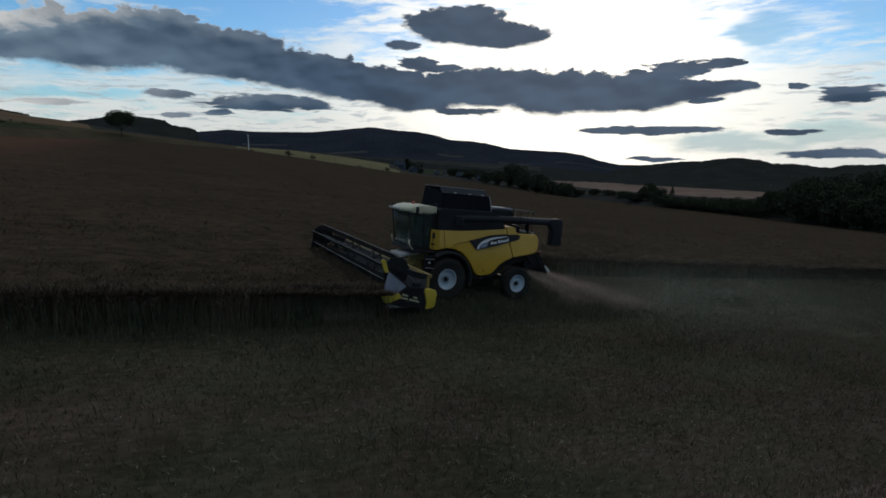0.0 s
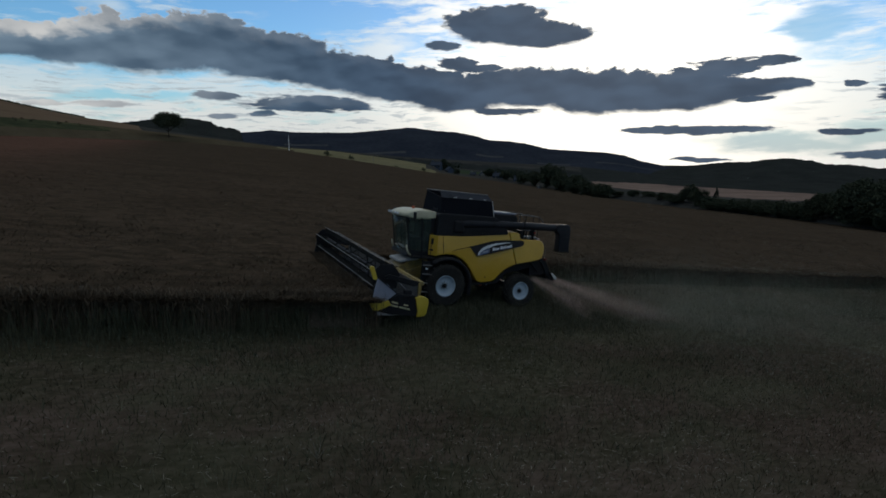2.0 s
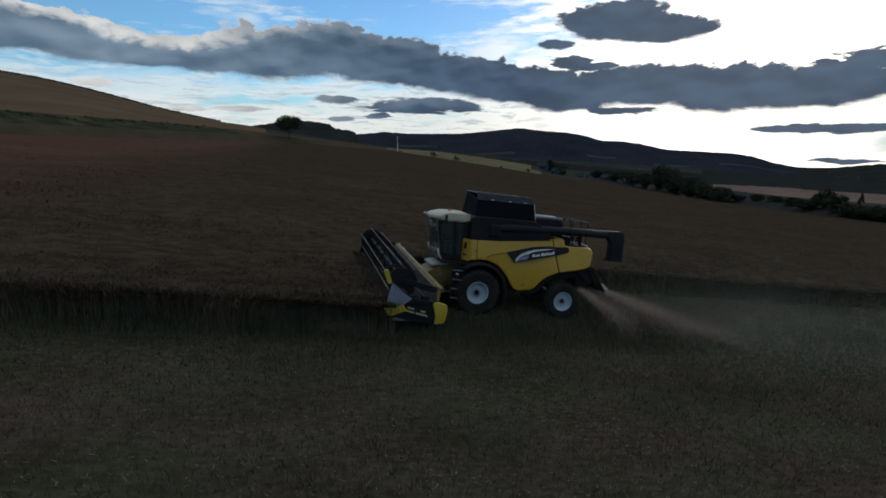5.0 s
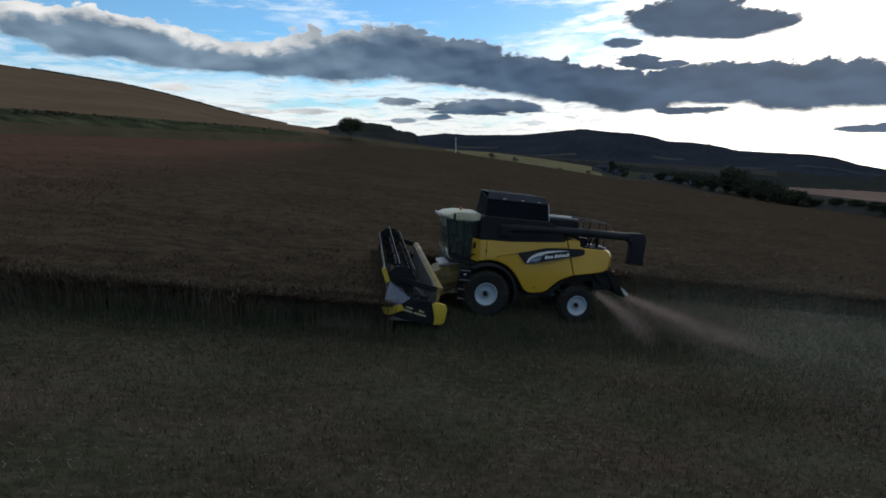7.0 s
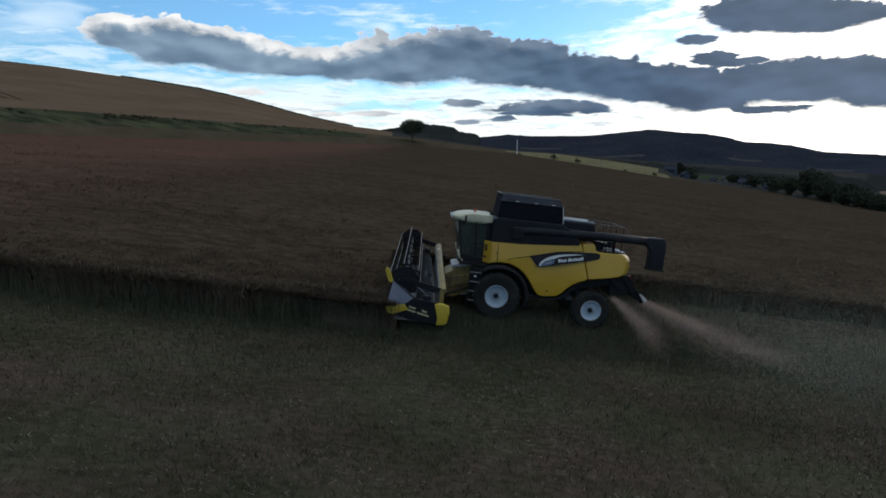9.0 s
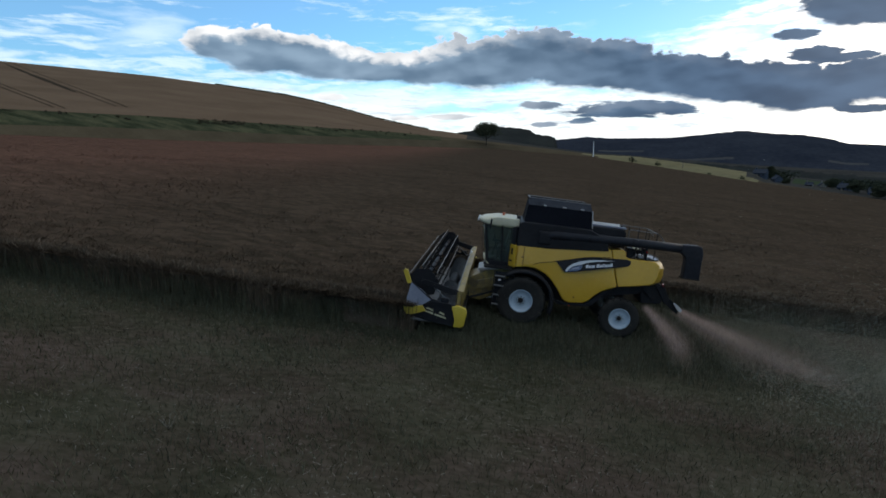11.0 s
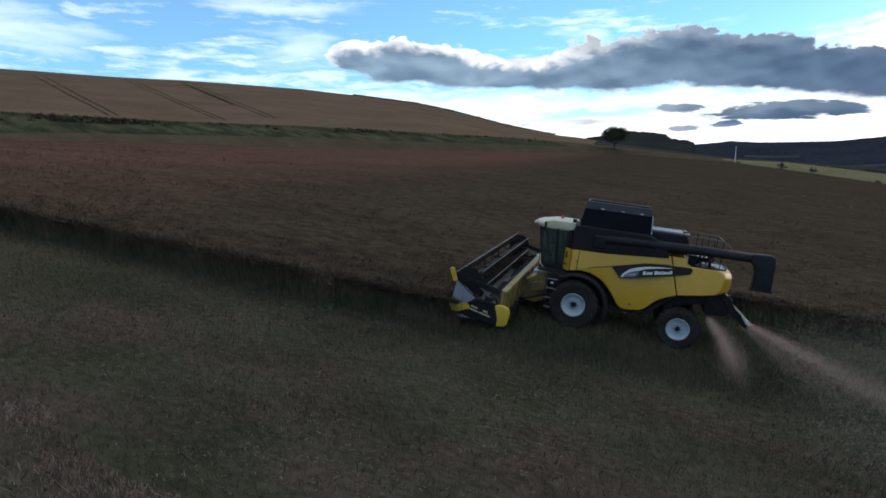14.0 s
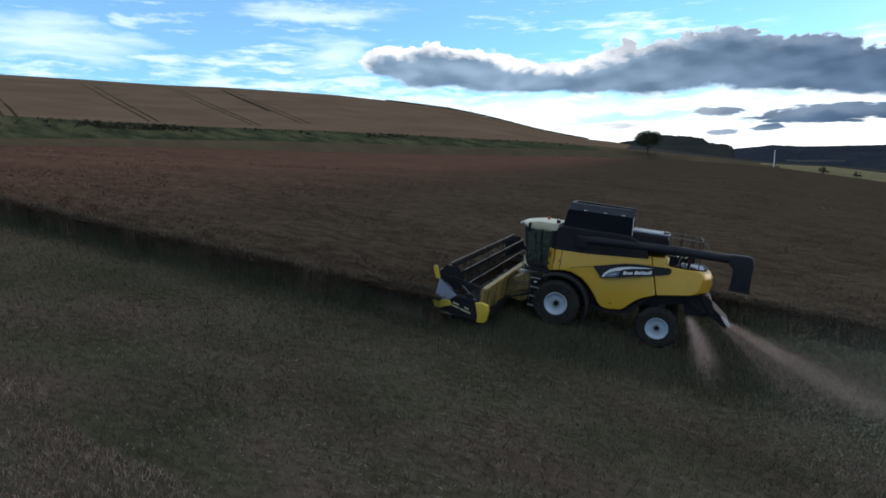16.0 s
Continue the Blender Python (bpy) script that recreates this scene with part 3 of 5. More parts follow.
def ridge(name, label, r, table, depth, drop, rough, material, step=0.12, fields=()):
    """A far hill: rings from its foot to an uneven, wooded crest and down behind."""
    a = np.arange(table[0][0], table[-1][0], step)
    crest = curve(a, table)
    bumps = np.array([noise.fractal(Vector((q * 2.2, r * 0.01, 0)), 1.0, 2.0, 5) for q in a]) * rough
    foot = crest.min() - drop
    vs = []
    for f in np.linspace(0, 1, 30):
        rr = r - depth * (1 - f)
        shape = math.sin(f * math.pi / 2) ** 0.8
        lumps = np.array([noise.fractal(Vector((q * 1.3, rr * 0.03, 3)), 1.0, 2.0, 4) for q in a]) * rough * 0.8 * (1 - f)
        vs.append((rr, foot + (crest - foot) * shape + bumps * max(0.0, f * 6 - 5) + lumps * min(1, f * 4)))
    vs.append((r + depth * 0.6, crest - 2.5))
    rows_ = []
    for rr, e in vs:
        rows_.append(np.stack([MID[0] - rr * np.sin(np.radians(a)), MID[1] + rr * np.cos(np.radians(a)), EYE + rr * np.tan(np.radians(e))], -1))
    g = np.array(rows_)
    n0, n1 = g.shape[:2]
    idn = np.arange(n0 * n1).reshape(n0, n1)
    fq = np.stack([idn[:-1, :-1], idn[:-1, 1:], idn[1:, 1:], idn[1:, :-1]], -1).reshape(-1, 4)
    slot = np.zeros((n0 - 1, n1 - 1), int)
    for a0, a1, i0, i1 in fields:
        slot[i0:i1, (a[:-1] > a0) & (a[:-1] < a1)] = 1
    return tagged(sheet(name, g.reshape(-1, 3), fq, [material, FAR_FIELD], slot.ravel()), label, "hill", kind="structure")


ridge("hill_wooded", "dark conifer-covered hill behind the field", 1500,
      [(-5.4, 0.8), (-5.15, 2.0), (-4.6, 2.25), (-3.2, 2.4), (-2.6, 2.85), (-1.0, 3.07), (0.7, 3.2), (2.8, 2.85), (3.6, 2.72), (5.3, 2.5), (9, 2.2)], 380, 1.2, 0.09, WOODS, 0.06)
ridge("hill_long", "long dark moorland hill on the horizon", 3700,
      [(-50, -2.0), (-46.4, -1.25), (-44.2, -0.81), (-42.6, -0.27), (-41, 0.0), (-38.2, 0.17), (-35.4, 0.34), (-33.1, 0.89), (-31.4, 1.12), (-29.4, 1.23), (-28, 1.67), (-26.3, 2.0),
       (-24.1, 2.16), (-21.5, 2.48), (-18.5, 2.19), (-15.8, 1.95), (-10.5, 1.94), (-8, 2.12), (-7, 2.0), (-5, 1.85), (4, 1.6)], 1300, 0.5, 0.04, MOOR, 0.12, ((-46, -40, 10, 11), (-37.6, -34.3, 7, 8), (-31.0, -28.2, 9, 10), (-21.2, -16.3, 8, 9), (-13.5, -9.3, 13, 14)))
ridge("hill_round", "dark rounded wooded hill across the valley", 2900,
      [(-95, -1.4), (-78, -1.1), (-67, -0.95), (-64, -1.04), (-63.3, -1.27), (-62.5, -1.24), (-60.4, -0.94), (-59.2, -1.0), (-57.9, -0.66), (-56.1, -0.47), (-54.7, -0.58), (-53.3, -0.8),
       (-51.4, -0.86), (-49.4, -1.08), (-47.9, -1.26), (-44.5, -1.9)], 700, 1.1, 0.09, WOODS)
ridge("woods_valley", "dark woods along the valley floor", 1250,
      [(-47, -3.6), (-43, -3.3), (-39.5, -3.0), (-38.4, -1.9), (-36, -1.55), (-33, -1.6), (-30, -1.35), (-26, -1.0), (-23, -0.75), (-19, -0.45), (-15, -0.1), (-11, 0.25), (-8, 0.45)], 150, 1.2, 0.12, WOODS, 0.06)
ridge("woods_far", "dark belt of woods under the rounded hill", 2150,
      [(-62, -2.4), (-58, -2.25), (-54, -2.0), (-50, -1.9), (-47, -2.0), (-44, -2.3), (-42, -2.6)], 160, 0.9, 0.10, WOODS, 0.06)

# ---- the harvester: it drives towards -x, nose up the slope ----
harvester = thing("combine_harvester", pose(-0.137, 0, -0.151, 0, 6.5, 0),
                  "yellow and black combine harvester cutting along the edge of the crop", "harvester")


def lean(x, z):
    return max(0.0, (z - 2.25) * 0.28)


def add_wheel(x, y, r, width, rim_r, outward, lugs):
    """A tractor wheel: tyre with lugs, dished rim, hub and bolts. outward is -1 on the near side."""
    hub = new("wheel")
    hub.parent = harvester
    hub.location = (x, y, r)
    h = width / 2
    part("tyre", turned([(rim_r, -h * 0.78), (r * 0.80, -h), (r * 0.92, -h * 0.93), (r * 0.965, -h * 0.7), (r * 0.97, 0), (r * 0.965, h * 0.7), (r * 0.92, h * 0.93), (r * 0.80, h), (rim_r, h * 0.78)], 0, 48, False, False),
         RUBBER, hub, "black lugged rubber tyre", True)
    bm = bmesh.new()
    for k in range(lugs):
        for side in (-1, 1):
            a = 2 * math.pi * (k + (0.5 if side > 0 else 0)) / lugs
            m = Matrix.Rotation(a, 4, "Y") @ Matrix.Translation((0, side * h * 0.45, r * 0.965)) @ Matrix.Rotation(side * radians(38), 4, "Z")
            bmesh.ops.create_cube(bm, size=1, matrix=m @ Matrix.Diagonal((0.05, h * 1.05, r * 0.075, 1)))
    part("tread", bm, RUBBER, hub)
    o = outward
    rim = part("rim", turned([(rim_r * 1.03, o * h * 0.80), (rim_r * 1.03, o * (h * 0.80 + 0.02)), (rim_r * 0.96, o * (h * 0.80 + 0.015)), (rim_r * 0.90, o * h * 0.55), (rim_r * 0.80, o * h * 0.42), (rim_r * 0.45, o * h * 0.34),
                              (rim_r * 0.40, o * h * 0.40), (0.01, o * h * 0.40)], 0, 40, False), RIM, hub, "white dished steel rim", True)
    part("hub_cap", turned([(rim_r * 0.24, o * h * 0.38), (rim_r * 0.22, o * h * 0.58), (rim_r * 0.10, o * h * 0.62), (0.01, o * h * 0.62)], 0, 20), BLACK, hub, "dark hub", True)
    for k in range(8):
        a = 2 * math.pi * k / 8
        bm = rod((rim_r * 0.34 * math.cos(a), o * h * 0.36, rim_r * 0.34 * math.sin(a)), (rim_r * 0.34 * math.cos(a), o * h * 0.47, rim_r * 0.34 * math.sin(a)), rim_r * 0.055, sides=6)
        part("wheel_bolt", bm, BLACK, hub)
    return hub


for side in (-1, 1):
    add_wheel(-1.83, side * 1.29, 0.93, 0.66, 0.43, side, 20)
    add_wheel(1.86, side * 1.32, 0.75, 0.48, 0.385, side, 18)

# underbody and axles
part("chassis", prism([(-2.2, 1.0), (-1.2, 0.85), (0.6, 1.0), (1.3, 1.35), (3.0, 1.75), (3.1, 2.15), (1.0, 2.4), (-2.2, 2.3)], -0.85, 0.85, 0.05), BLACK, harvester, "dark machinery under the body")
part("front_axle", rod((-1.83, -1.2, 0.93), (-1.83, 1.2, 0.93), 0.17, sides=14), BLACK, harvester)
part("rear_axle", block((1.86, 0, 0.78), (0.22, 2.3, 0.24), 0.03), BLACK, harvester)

# yellow side bodies, parted by the slanting seam
part("side_panel", prism([(-2.22, 2.95), (-2.20, 2.13), (-1.80, 2.20), (-1.45, 2.18), (-1.04, 2.02), (-0.78, 1.80), (-0.57, 1.55), (-0.36, 1.24), (-0.22, 1.09), (-0.02, 1.04), (0.5, 1.10), (0.68, 1.22), (0.88, 1.45), (1.08, 1.62), (1.28, 1.73),
                          (1.64, 1.88), (1.27, 3.22)], -1.27, 1.27, 0.055, 3, lean), YELLOW, harvester, "glossy yellow side body panel", True)
def rounded_tail(bm):
    """Bows the tail backwards in plan."""
    for y in (-0.95, -0.6, -0.2, 0.2, 0.6, 0.95):
        bmesh.ops.bisect_plane(bm, geom=bm.verts[:] + bm.edges[:] + bm.faces[:], plane_co=(0, y, 0), plane_no=(0, 1, 0))
    for vert in bm.verts:
        if vert.co.x > 2.4:
            vert.co.x += (0.26 - 0.50 * abs(vert.co.y / 1.27) ** 2.6) * min(1.0, (vert.co.x - 2.4) / 0.7)
    return bm


part("rear_panel", rounded_tail(prism([(1.665, 1.89), (2.4, 2.02), (3.0, 2.11), (3.17, 2.20), (3.22, 2.42), (3.20, 2.72), (3.08, 2.90), (2.92, 2.97), (1.96, 2.97), (1.84, 3.02), (1.82, 3.20), (1.74, 3.25), (1.295, 3.22)], -1.27, 1.27, 0.10, 4, lean)), YELLOW, harvester,
     "rounded yellow rear hood", True)
for side in (-1, 1):
    y = side * 1.262
    # sill under the body
    part("sill", prism([(-0.75, 1.10), (-0.2, 1.02), (0.6, 1.05), (1.2, 1.62), (1.5, 1.78), (1.4, 1.66), (0.85, 1.02), (0.5, 0.94), (-0.35, 0.90), (-0.7, 0.98)], side * 1.02, side * 1.16, 0.02), BLACK, harvester)
    # crease line of the upper panel: its shadow line painted as a thin black bead
    part("crease_shadow", pipe([(-2.1, y - side * 0.02, 2.19), (-1.7, y - side * 0.01, 2.25), (-1.3, y - side * 0.035, 2.42), (-0.8, y - side * 0.055, 2.52), (0.4, y - side * 0.145, 2.83), (1.3, y - side * 0.165, 2.93)], 0.011), BLACK, harvester)
    part("panel_gap", pipe([(-1.93, side * (1.272 - lean(0, z_)), z_) for z_ in (2.20, 2.5, 2.92)], 0.009, 6), BLACK, harvester)
    # black stripe with a pale swoosh and bars in place of the lettering
    out = [(-0.72, 2.56), (-0.36, 2.19), (-0.1, 2.22), (0.22, 2.29), (1.0, 2.47), (1.69, 2.63), (1.95, 2.70), (2.03, 2.78), (2.02, 2.90), (1.9, 2.93), (1.3, 2.90), (0.52, 2.84), (-0.1, 2.70)]
    def decal(name, outline, proud, material, parent, label=""):
        bm = bmesh.new()
        vs = [bm.verts.new((px, side * (1.27 - lean(px, pz) + proud), pz)) for px, pz in outline]
        f = bm.faces.new(vs)
        bmesh.ops.triangulate(bm, faces=[f])
        ext = bmesh.ops.extrude_face_region(bm, geom=bm.faces[:])
        for vert in ext["geom"]:
            if isinstance(vert, bmesh.types.BMVert):
                vert.co.y -= side * 0.012
        return part(name, bm, material, parent, label)
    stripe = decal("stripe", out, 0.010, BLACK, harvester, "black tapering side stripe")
    decal("swoosh", [(-0.33, 2.235), (-0.26, 2.225), (-0.20, 2.33), (-0.08, 2.43), (0.10, 2.51), (0.26, 2.55), (0.42, 2.63), (0.70, 2.70), (1.05, 2.76), (1.42, 2.82), (1.0, 2.80), (0.55, 2.745), (0.18, 2.655), (-0.08, 2.54), (-0.26, 2.38)],
          0.016, LETTER, stripe, "pale crescent swoosh")
    emblem = decal("emblem", [(-0.24, 2.235), (0.10, 2.30), (0.23, 2.37), (0.28, 2.47), (0.26, 2.53), (0.10, 2.49), (-0.07, 2.41), (-0.19, 2.32)], 0.016, BLUE_PAINT, stripe, "blue-grey oval emblem")
    decal("lettering_bar", [(-0.12, 2.315), (0.16, 2.385), (0.18, 2.445), (-0.06, 2.39)], 0.022, GREY, emblem)
    # one upright bar for each letter of the maker's name
    letters = [(0.40, 0.10), (0.52, 0.075), (0.61, 0.115), (0.79, 0.105), (0.91, 0.08), (1.005, 0.03), (1.05, 0.03), (1.095, 0.08), (1.19, 0.08), (1.285, 0.085)]
    for n_, (x0, wide_) in enumerate(letters):
        za = 2.43 + (x0 - 0.38) * 0.185
        tall = 0.12 if n_ in (0, 3, 5, 6, 9) else 0.088
        decal("lettering_bar", [(x0, za), (x0 + wide_, za + wide_ * 0.185), (x0 + wide_ + 0.01, za + wide_ * 0.185 + tall), (x0 + 0.01, za + tall)], 0.016, LETTER, stripe)
    # arch over the front tyre
    bm = bmesh.new()
    arc = [radians(a) for a in range(128, -26, -7)]
    grid = [[bm.verts.new((-1.80 + rr * math.cos(a), yy, 0.93 + rr * math.sin(a))) for rr, yy in ((1.17, side * 1.05), (1.20, side * 1.45), (1.17, side * 1.58), (1.07, side * 1.60), (1.07, side * 1.05))] for a in arc]
    for p, q in zip(grid, grid[1:]):
        for k in range(5):
            bm.faces.new((p[k], p[(k + 1) % 5], q[(k + 1) % 5], q[k]))
    bm.faces.new(grid[0])
    bm.faces.new(grid[-1][::-1])
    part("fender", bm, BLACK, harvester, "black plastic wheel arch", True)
    # small catches and lamps on the flank
    for px, pz in ((0.12, 1.28), (-1.98, 2.55)):
        part("latch", rod((px, side * 1.265, pz), (px, side * 1.29, pz), 0.03, sides=10), BLACK, harvester)
    part("side_lamp", block((0.02, side * 1.12, 0.93), (0.10, 0.05, 0.07), 0.01), ORANGE, harvester, "small amber side lamp")
    # door column behind the cab with two dark openings
    slant = Matrix.Translation((-2.335, side * 1.075, 2.53)) @ Matrix.Rotation(radians(-33.3 * side), 4, "Z")
    column = part("column", block((0, 0, 0), (0.04, 0.42, 0.84), 0.015, slant), YELLOW, harvester, "yellow slanted panel behind the cab")
    for pz, py, tall, wide_ in ((0.16, 0.06, 0.25, 0.13), (-0.20, 0.07, 0.07, 0.18)):
        part("opening", block((-0.02, -side * py, pz), (0.02, wide_, tall), 0.008, slant), BLACK, column, "dark opening")

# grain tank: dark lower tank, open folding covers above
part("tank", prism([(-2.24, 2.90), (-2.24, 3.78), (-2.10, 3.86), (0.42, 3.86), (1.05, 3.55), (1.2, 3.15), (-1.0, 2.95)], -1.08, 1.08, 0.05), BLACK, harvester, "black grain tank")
def flap(name, outer, inner, material, label=""):
    """A folding cover: four corners outside, four inside, closed all round."""
    bm = bmesh.new()
    p, q = [bm.verts.new(c) for c in outer], [bm.verts.new(c) for c in inner]
    bm.faces.new(p)
    bm.faces.new(q[::-1])
    for k in range(4):
        j = (k + 1) % 4
        bm.faces.new((p[k], p[j], q[j], q[k]))
    return part(name, bevelled(bm, 0.010, 2), material, covers, label)


covers = new("tank_cover")
covers.parent = harvester
covers["label"] = "dark blue-grey folding tank covers, open"
flap("near_flap", [(-2.08, -0.90, 3.84), (0.46, -0.90, 3.84), (0.42, -0.68, 4.50), (-1.99, -0.68, 4.50)], [(-2.08, -0.85, 3.84), (0.46, -0.85, 3.84), (0.42, -0.63, 4.50), (-1.99, -0.63, 4.50)], NAVY)
# the lip's sky sheen is painted in as a paler colour
flap("near_lip", [(-1.99, -0.685, 4.505), (0.42, -0.685, 4.505), (0.37, -0.34, 4.745), (-1.93, -0.34, 4.755)], [(-1.99, -0.64, 4.49), (0.42, -0.64, 4.49), (0.37, -0.30, 4.73), (-1.93, -0.30, 4.74)], GREY_BLUE, "folded lip of the cover, paler with painted sheen")
flap("front_flap", [(-2.08, -0.90, 3.84), (-2.08, 1.00, 3.84), (-1.94, 1.02, 4.70), (-1.99, -0.68, 4.50)], [(-2.03, -0.88, 3.86), (-2.03, 0.96, 3.86), (-1.89, 0.98, 4.69), (-1.94, -0.66, 4.49)], NAVY)
flap("rear_flap", [(0.46, -0.90, 3.84), (0.46, 1.00, 3.84), (0.36, 1.02, 4.68), (0.42, -0.68, 4.50)], [(0.41, -0.88, 3.86), (0.41, 0.96, 3.86), (0.31, 0.98, 4.67), (0.37, -0.66, 4.49)], NAVY)
flap("far_flap", [(-2.08, 1.00, 3.84), (0.46, 1.00, 3.84), (0.36, 1.03, 4.72), (-1.94, 1.03, 4.74)], [(-2.08, 0.95, 3.84), (0.46, 0.95, 3.84), (0.36, 0.98, 4.72), (-1.94, 0.98, 4.74)], NAVY)
part("grain_floor", block((-0.81, 0.05, 3.86), (2.4, 1.75, 0.04), 0.01), BLACK, covers)
for a_, b_ in (((-1.93, -0.33, 4.76), (0.37, -0.33, 4.75)), ((-1.95, 1.02, 4.75), (0.36, 1.02, 4.73)), ((-1.93, -0.33, 4.76), (-1.95, 1.02, 4.75))):
    part("cover_rim", rod(a_, b_, 0.02, sides=8), DARK_STEEL, covers)
# pale blocks added for the highlight along the lip's lower edge
for px in (-1.35, -0.62, 0.05):
    part("lip_highlight", block((px, -0.665, 4.54), (0.13, 0.04, 0.03), 0.006), PLATE, covers, "small pale block for the highlight under the lip")
# rod added for the pale line down the cover's end edge
part("cover_end_line", rod((0.48, -0.88, 3.88), (0.435, -0.66, 4.52), 0.016, sides=6), PLATE, covers, "pale line down the end edge of the cover")
for px in (-1.7, -1.0, -0.2):
    part("hinge", block((px, -0.90, 3.88), (0.10, 0.04, 0.05), 0.008), BLACK, covers)

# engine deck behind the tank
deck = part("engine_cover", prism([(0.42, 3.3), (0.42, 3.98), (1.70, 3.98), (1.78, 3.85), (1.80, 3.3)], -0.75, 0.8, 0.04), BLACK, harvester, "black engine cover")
part("intake_screen", block((1.10, -0.15, 4.03), (1.36, 1.0, 0.05), 0.012), GREY, deck)
for row in range(5):
    for col in range(8):
        part("screen_plate", block((0.54 + col * 0.16, -0.56 + row * 0.205, 4.065), (0.115, 0.15, 0.02), 0.005), PLATE, deck)
part("pre_cleaner", rod((1.64, -0.45, 3.95), (1.64, -0.45, 4.12), 0.10, sides=16), BLACK, deck)
for y in (-0.78, 0.78):
    part("guard_rail", pipe([(1.85, y, 3.35), (1.85, y, 3.98), (1.92, y, 4.03), (2.85, y, 4.00), (3.02, y, 3.93), (3.18, y, 3.72)], 0.013), DARK_STEEL, harvester)
    for px in (2.2, 2.6, 2.9):
        part("rail_post", rod((px, y, 2.95), (px, y, 4.0), 0.015), BLACK, harvester)
part("rail_bar", rod((2.9, -0.78, 4.0), (2.9, 0.78, 4.0), 0.012), DARK_STEEL, harvester)
bm = bmesh.new()
plan = [(1.95, -0.98), (2.70, -0.98), (2.95, -0.86), (3.16, -0.58), (3.28, 0.0), (3.16, 0.58), (2.95, 0.86), (2.70, 0.98), (1.95, 0.98)]
under, over = [bm.verts.new((px, py, 2.95)) for px, py in plan], [bm.verts.new((px, py, 2.995)) for px, py in plan]
bm.faces.new(under[::-1])
bm.faces.new(over)
for k in range(len(plan)):
    j = (k + 1) % len(plan)
    bm.faces.new((under[k], under[j], over[j], over[k]))
part("rear_deck", bm, BLACK, harvester, "dark service deck")
part("deck_tread", block((2.92, -0.30, 3.005), (0.34, 0.95, 0.02), 0.006), GREY, harvester, "grey tread plate")
part("cooler", block((2.02, -0.55, 3.16), (0.24, 0.5, 0.36), 0.03), BLACK, harvester)
part("cooler_screen", block((2.55, -0.62, 3.05), (0.46, 0.50, 0.10), 0.03), PLATE, harvester, "pale metal screen box")
for px in (2.15, 2.28, 2.44):
    part("coolant_pipe", pipe([(px, -0.80, 2.98), (px, -0.82, 3.22), (px + 0.06, -0.76, 3.34), (px + 0.14, -0.5, 3.36)], 0.035), BLACK, harvester)
part("deck_hose", pipe([(2.1, -0.9, 3.02), (2.3, -0.94, 3.12), (2.6, -0.93, 3.08), (2.85, -0.86, 3.02)], 0.022), DARK_STEEL, harvester)
part("deck_plate", block((2.36, 0.15, 3.24), (0.42, 0.5, 0.04), 0.01), CREAM, harvester, "pale deck plate")
for px in (2.22, 2.50):
    part("deck_stand", rod((px, 0.15, 2.97), (px, 0.15, 3.24), 0.03), BLACK, harvester)
part("tool_box", block((2.55, 0.45, 3.2), (0.5, 0.6, 0.3), 0.04), BLACK, harvester)

# unloading auger folded back along the body
part("unloading_tube", pipe([(-1.35, -0.95, 3.30), (-1.15, -1.0, 3.44), (-0.9, -1.02, 3.50), (0.4, -0.98, 3.545), (2.0, -0.92, 3.565), (3.9, -0.85, 3.575)], 0.165, 18), TUBE_PAINT, harvester, "dark unloading tube folded backwards", True)
part("tube_elbow", block((-1.25, -0.95, 3.36), (0.5, 0.42, 0.5), 0.10, None, 3), BLACK, harvester)
spout = part("spout", prism([(3.78, 3.42), (3.80, 3.73), (4.40, 3.76), (4.52, 3.70), (4.58, 3.45), (4.58, 2.98), (4.60, 2.50), (3.99, 2.47), (3.99, 3.15), (3.94, 3.30)], -1.03, -0.66, 0.06, 3), TUBE_PAINT, harvester, "black spout pointing down", True)
part("spout_lip", block((4.29, -0.845, 2.50), (0.66, 0.42, 0.05), 0.015), RUBBER, spout)
part("tube_cradle", block((2.55, -0.90, 3.30), (0.08, 0.24, 0.55), 0.02), BLACK, harvester)
for px in (0.4, 2.0):
    part("tube_band", rod((px - 0.03, -0.985 + (px - 0.4) * 0.037, 3.545 + (px - 0.4) * 0.0125), (px + 0.03, -0.983 + (px - 0.4) * 0.037, 3.546 + (px - 0.4) * 0.0125), 0.178, sides=18), BLACK, harvester)
part("rear_lamp", block((2.55, -1.06, 3.30), (0.07, 0.05, 0.07), 0.01), RED, harvester)

# cab
cab = new("cab")
cab.parent = harvester
def rounded_nose(bm):
    """Bows the front of the roof forwards in plan."""
    for y in (-0.7, -0.5, -0.25, 0.0, 0.25, 0.5, 0.7):
        bmesh.ops.bisect_plane(bm, geom=bm.verts[:] + bm.edges[:] + bm.faces[:], plane_co=(0, y, 0), plane_no=(0, 1, 0))
    for vert in bm.verts:
        if vert.co.x < -2.9:
            vert.co.x += (0.34 * abs(vert.co.y / 0.84) ** 2.2 - 0.04) * min(1.0, (-2.9 - vert.co.x) / 0.6)
    return bm


roof = part("cab_roof", rounded_nose(prism([(-3.78, 3.66), (-3.75, 3.75), (-3.60, 3.83), (-3.25, 3.89), (-2.60, 3.90), (-2.24, 3.89), (-2.22, 3.60), (-2.5, 3.54), (-3.20, 3.53), (-3.55, 3.55), (-3.72, 3.60)], -0.84, 0.84, 0.05, 3)), CREAM, cab, "cream rounded cab roof", True)
part("visor", prism([(-3.50, 3.50), (-3.52, 3.56), (-2.2, 3.57), (-2.2, 3.50)], -0.80, 0.80, 0.02), BLACK, cab, "dark band under the roof")
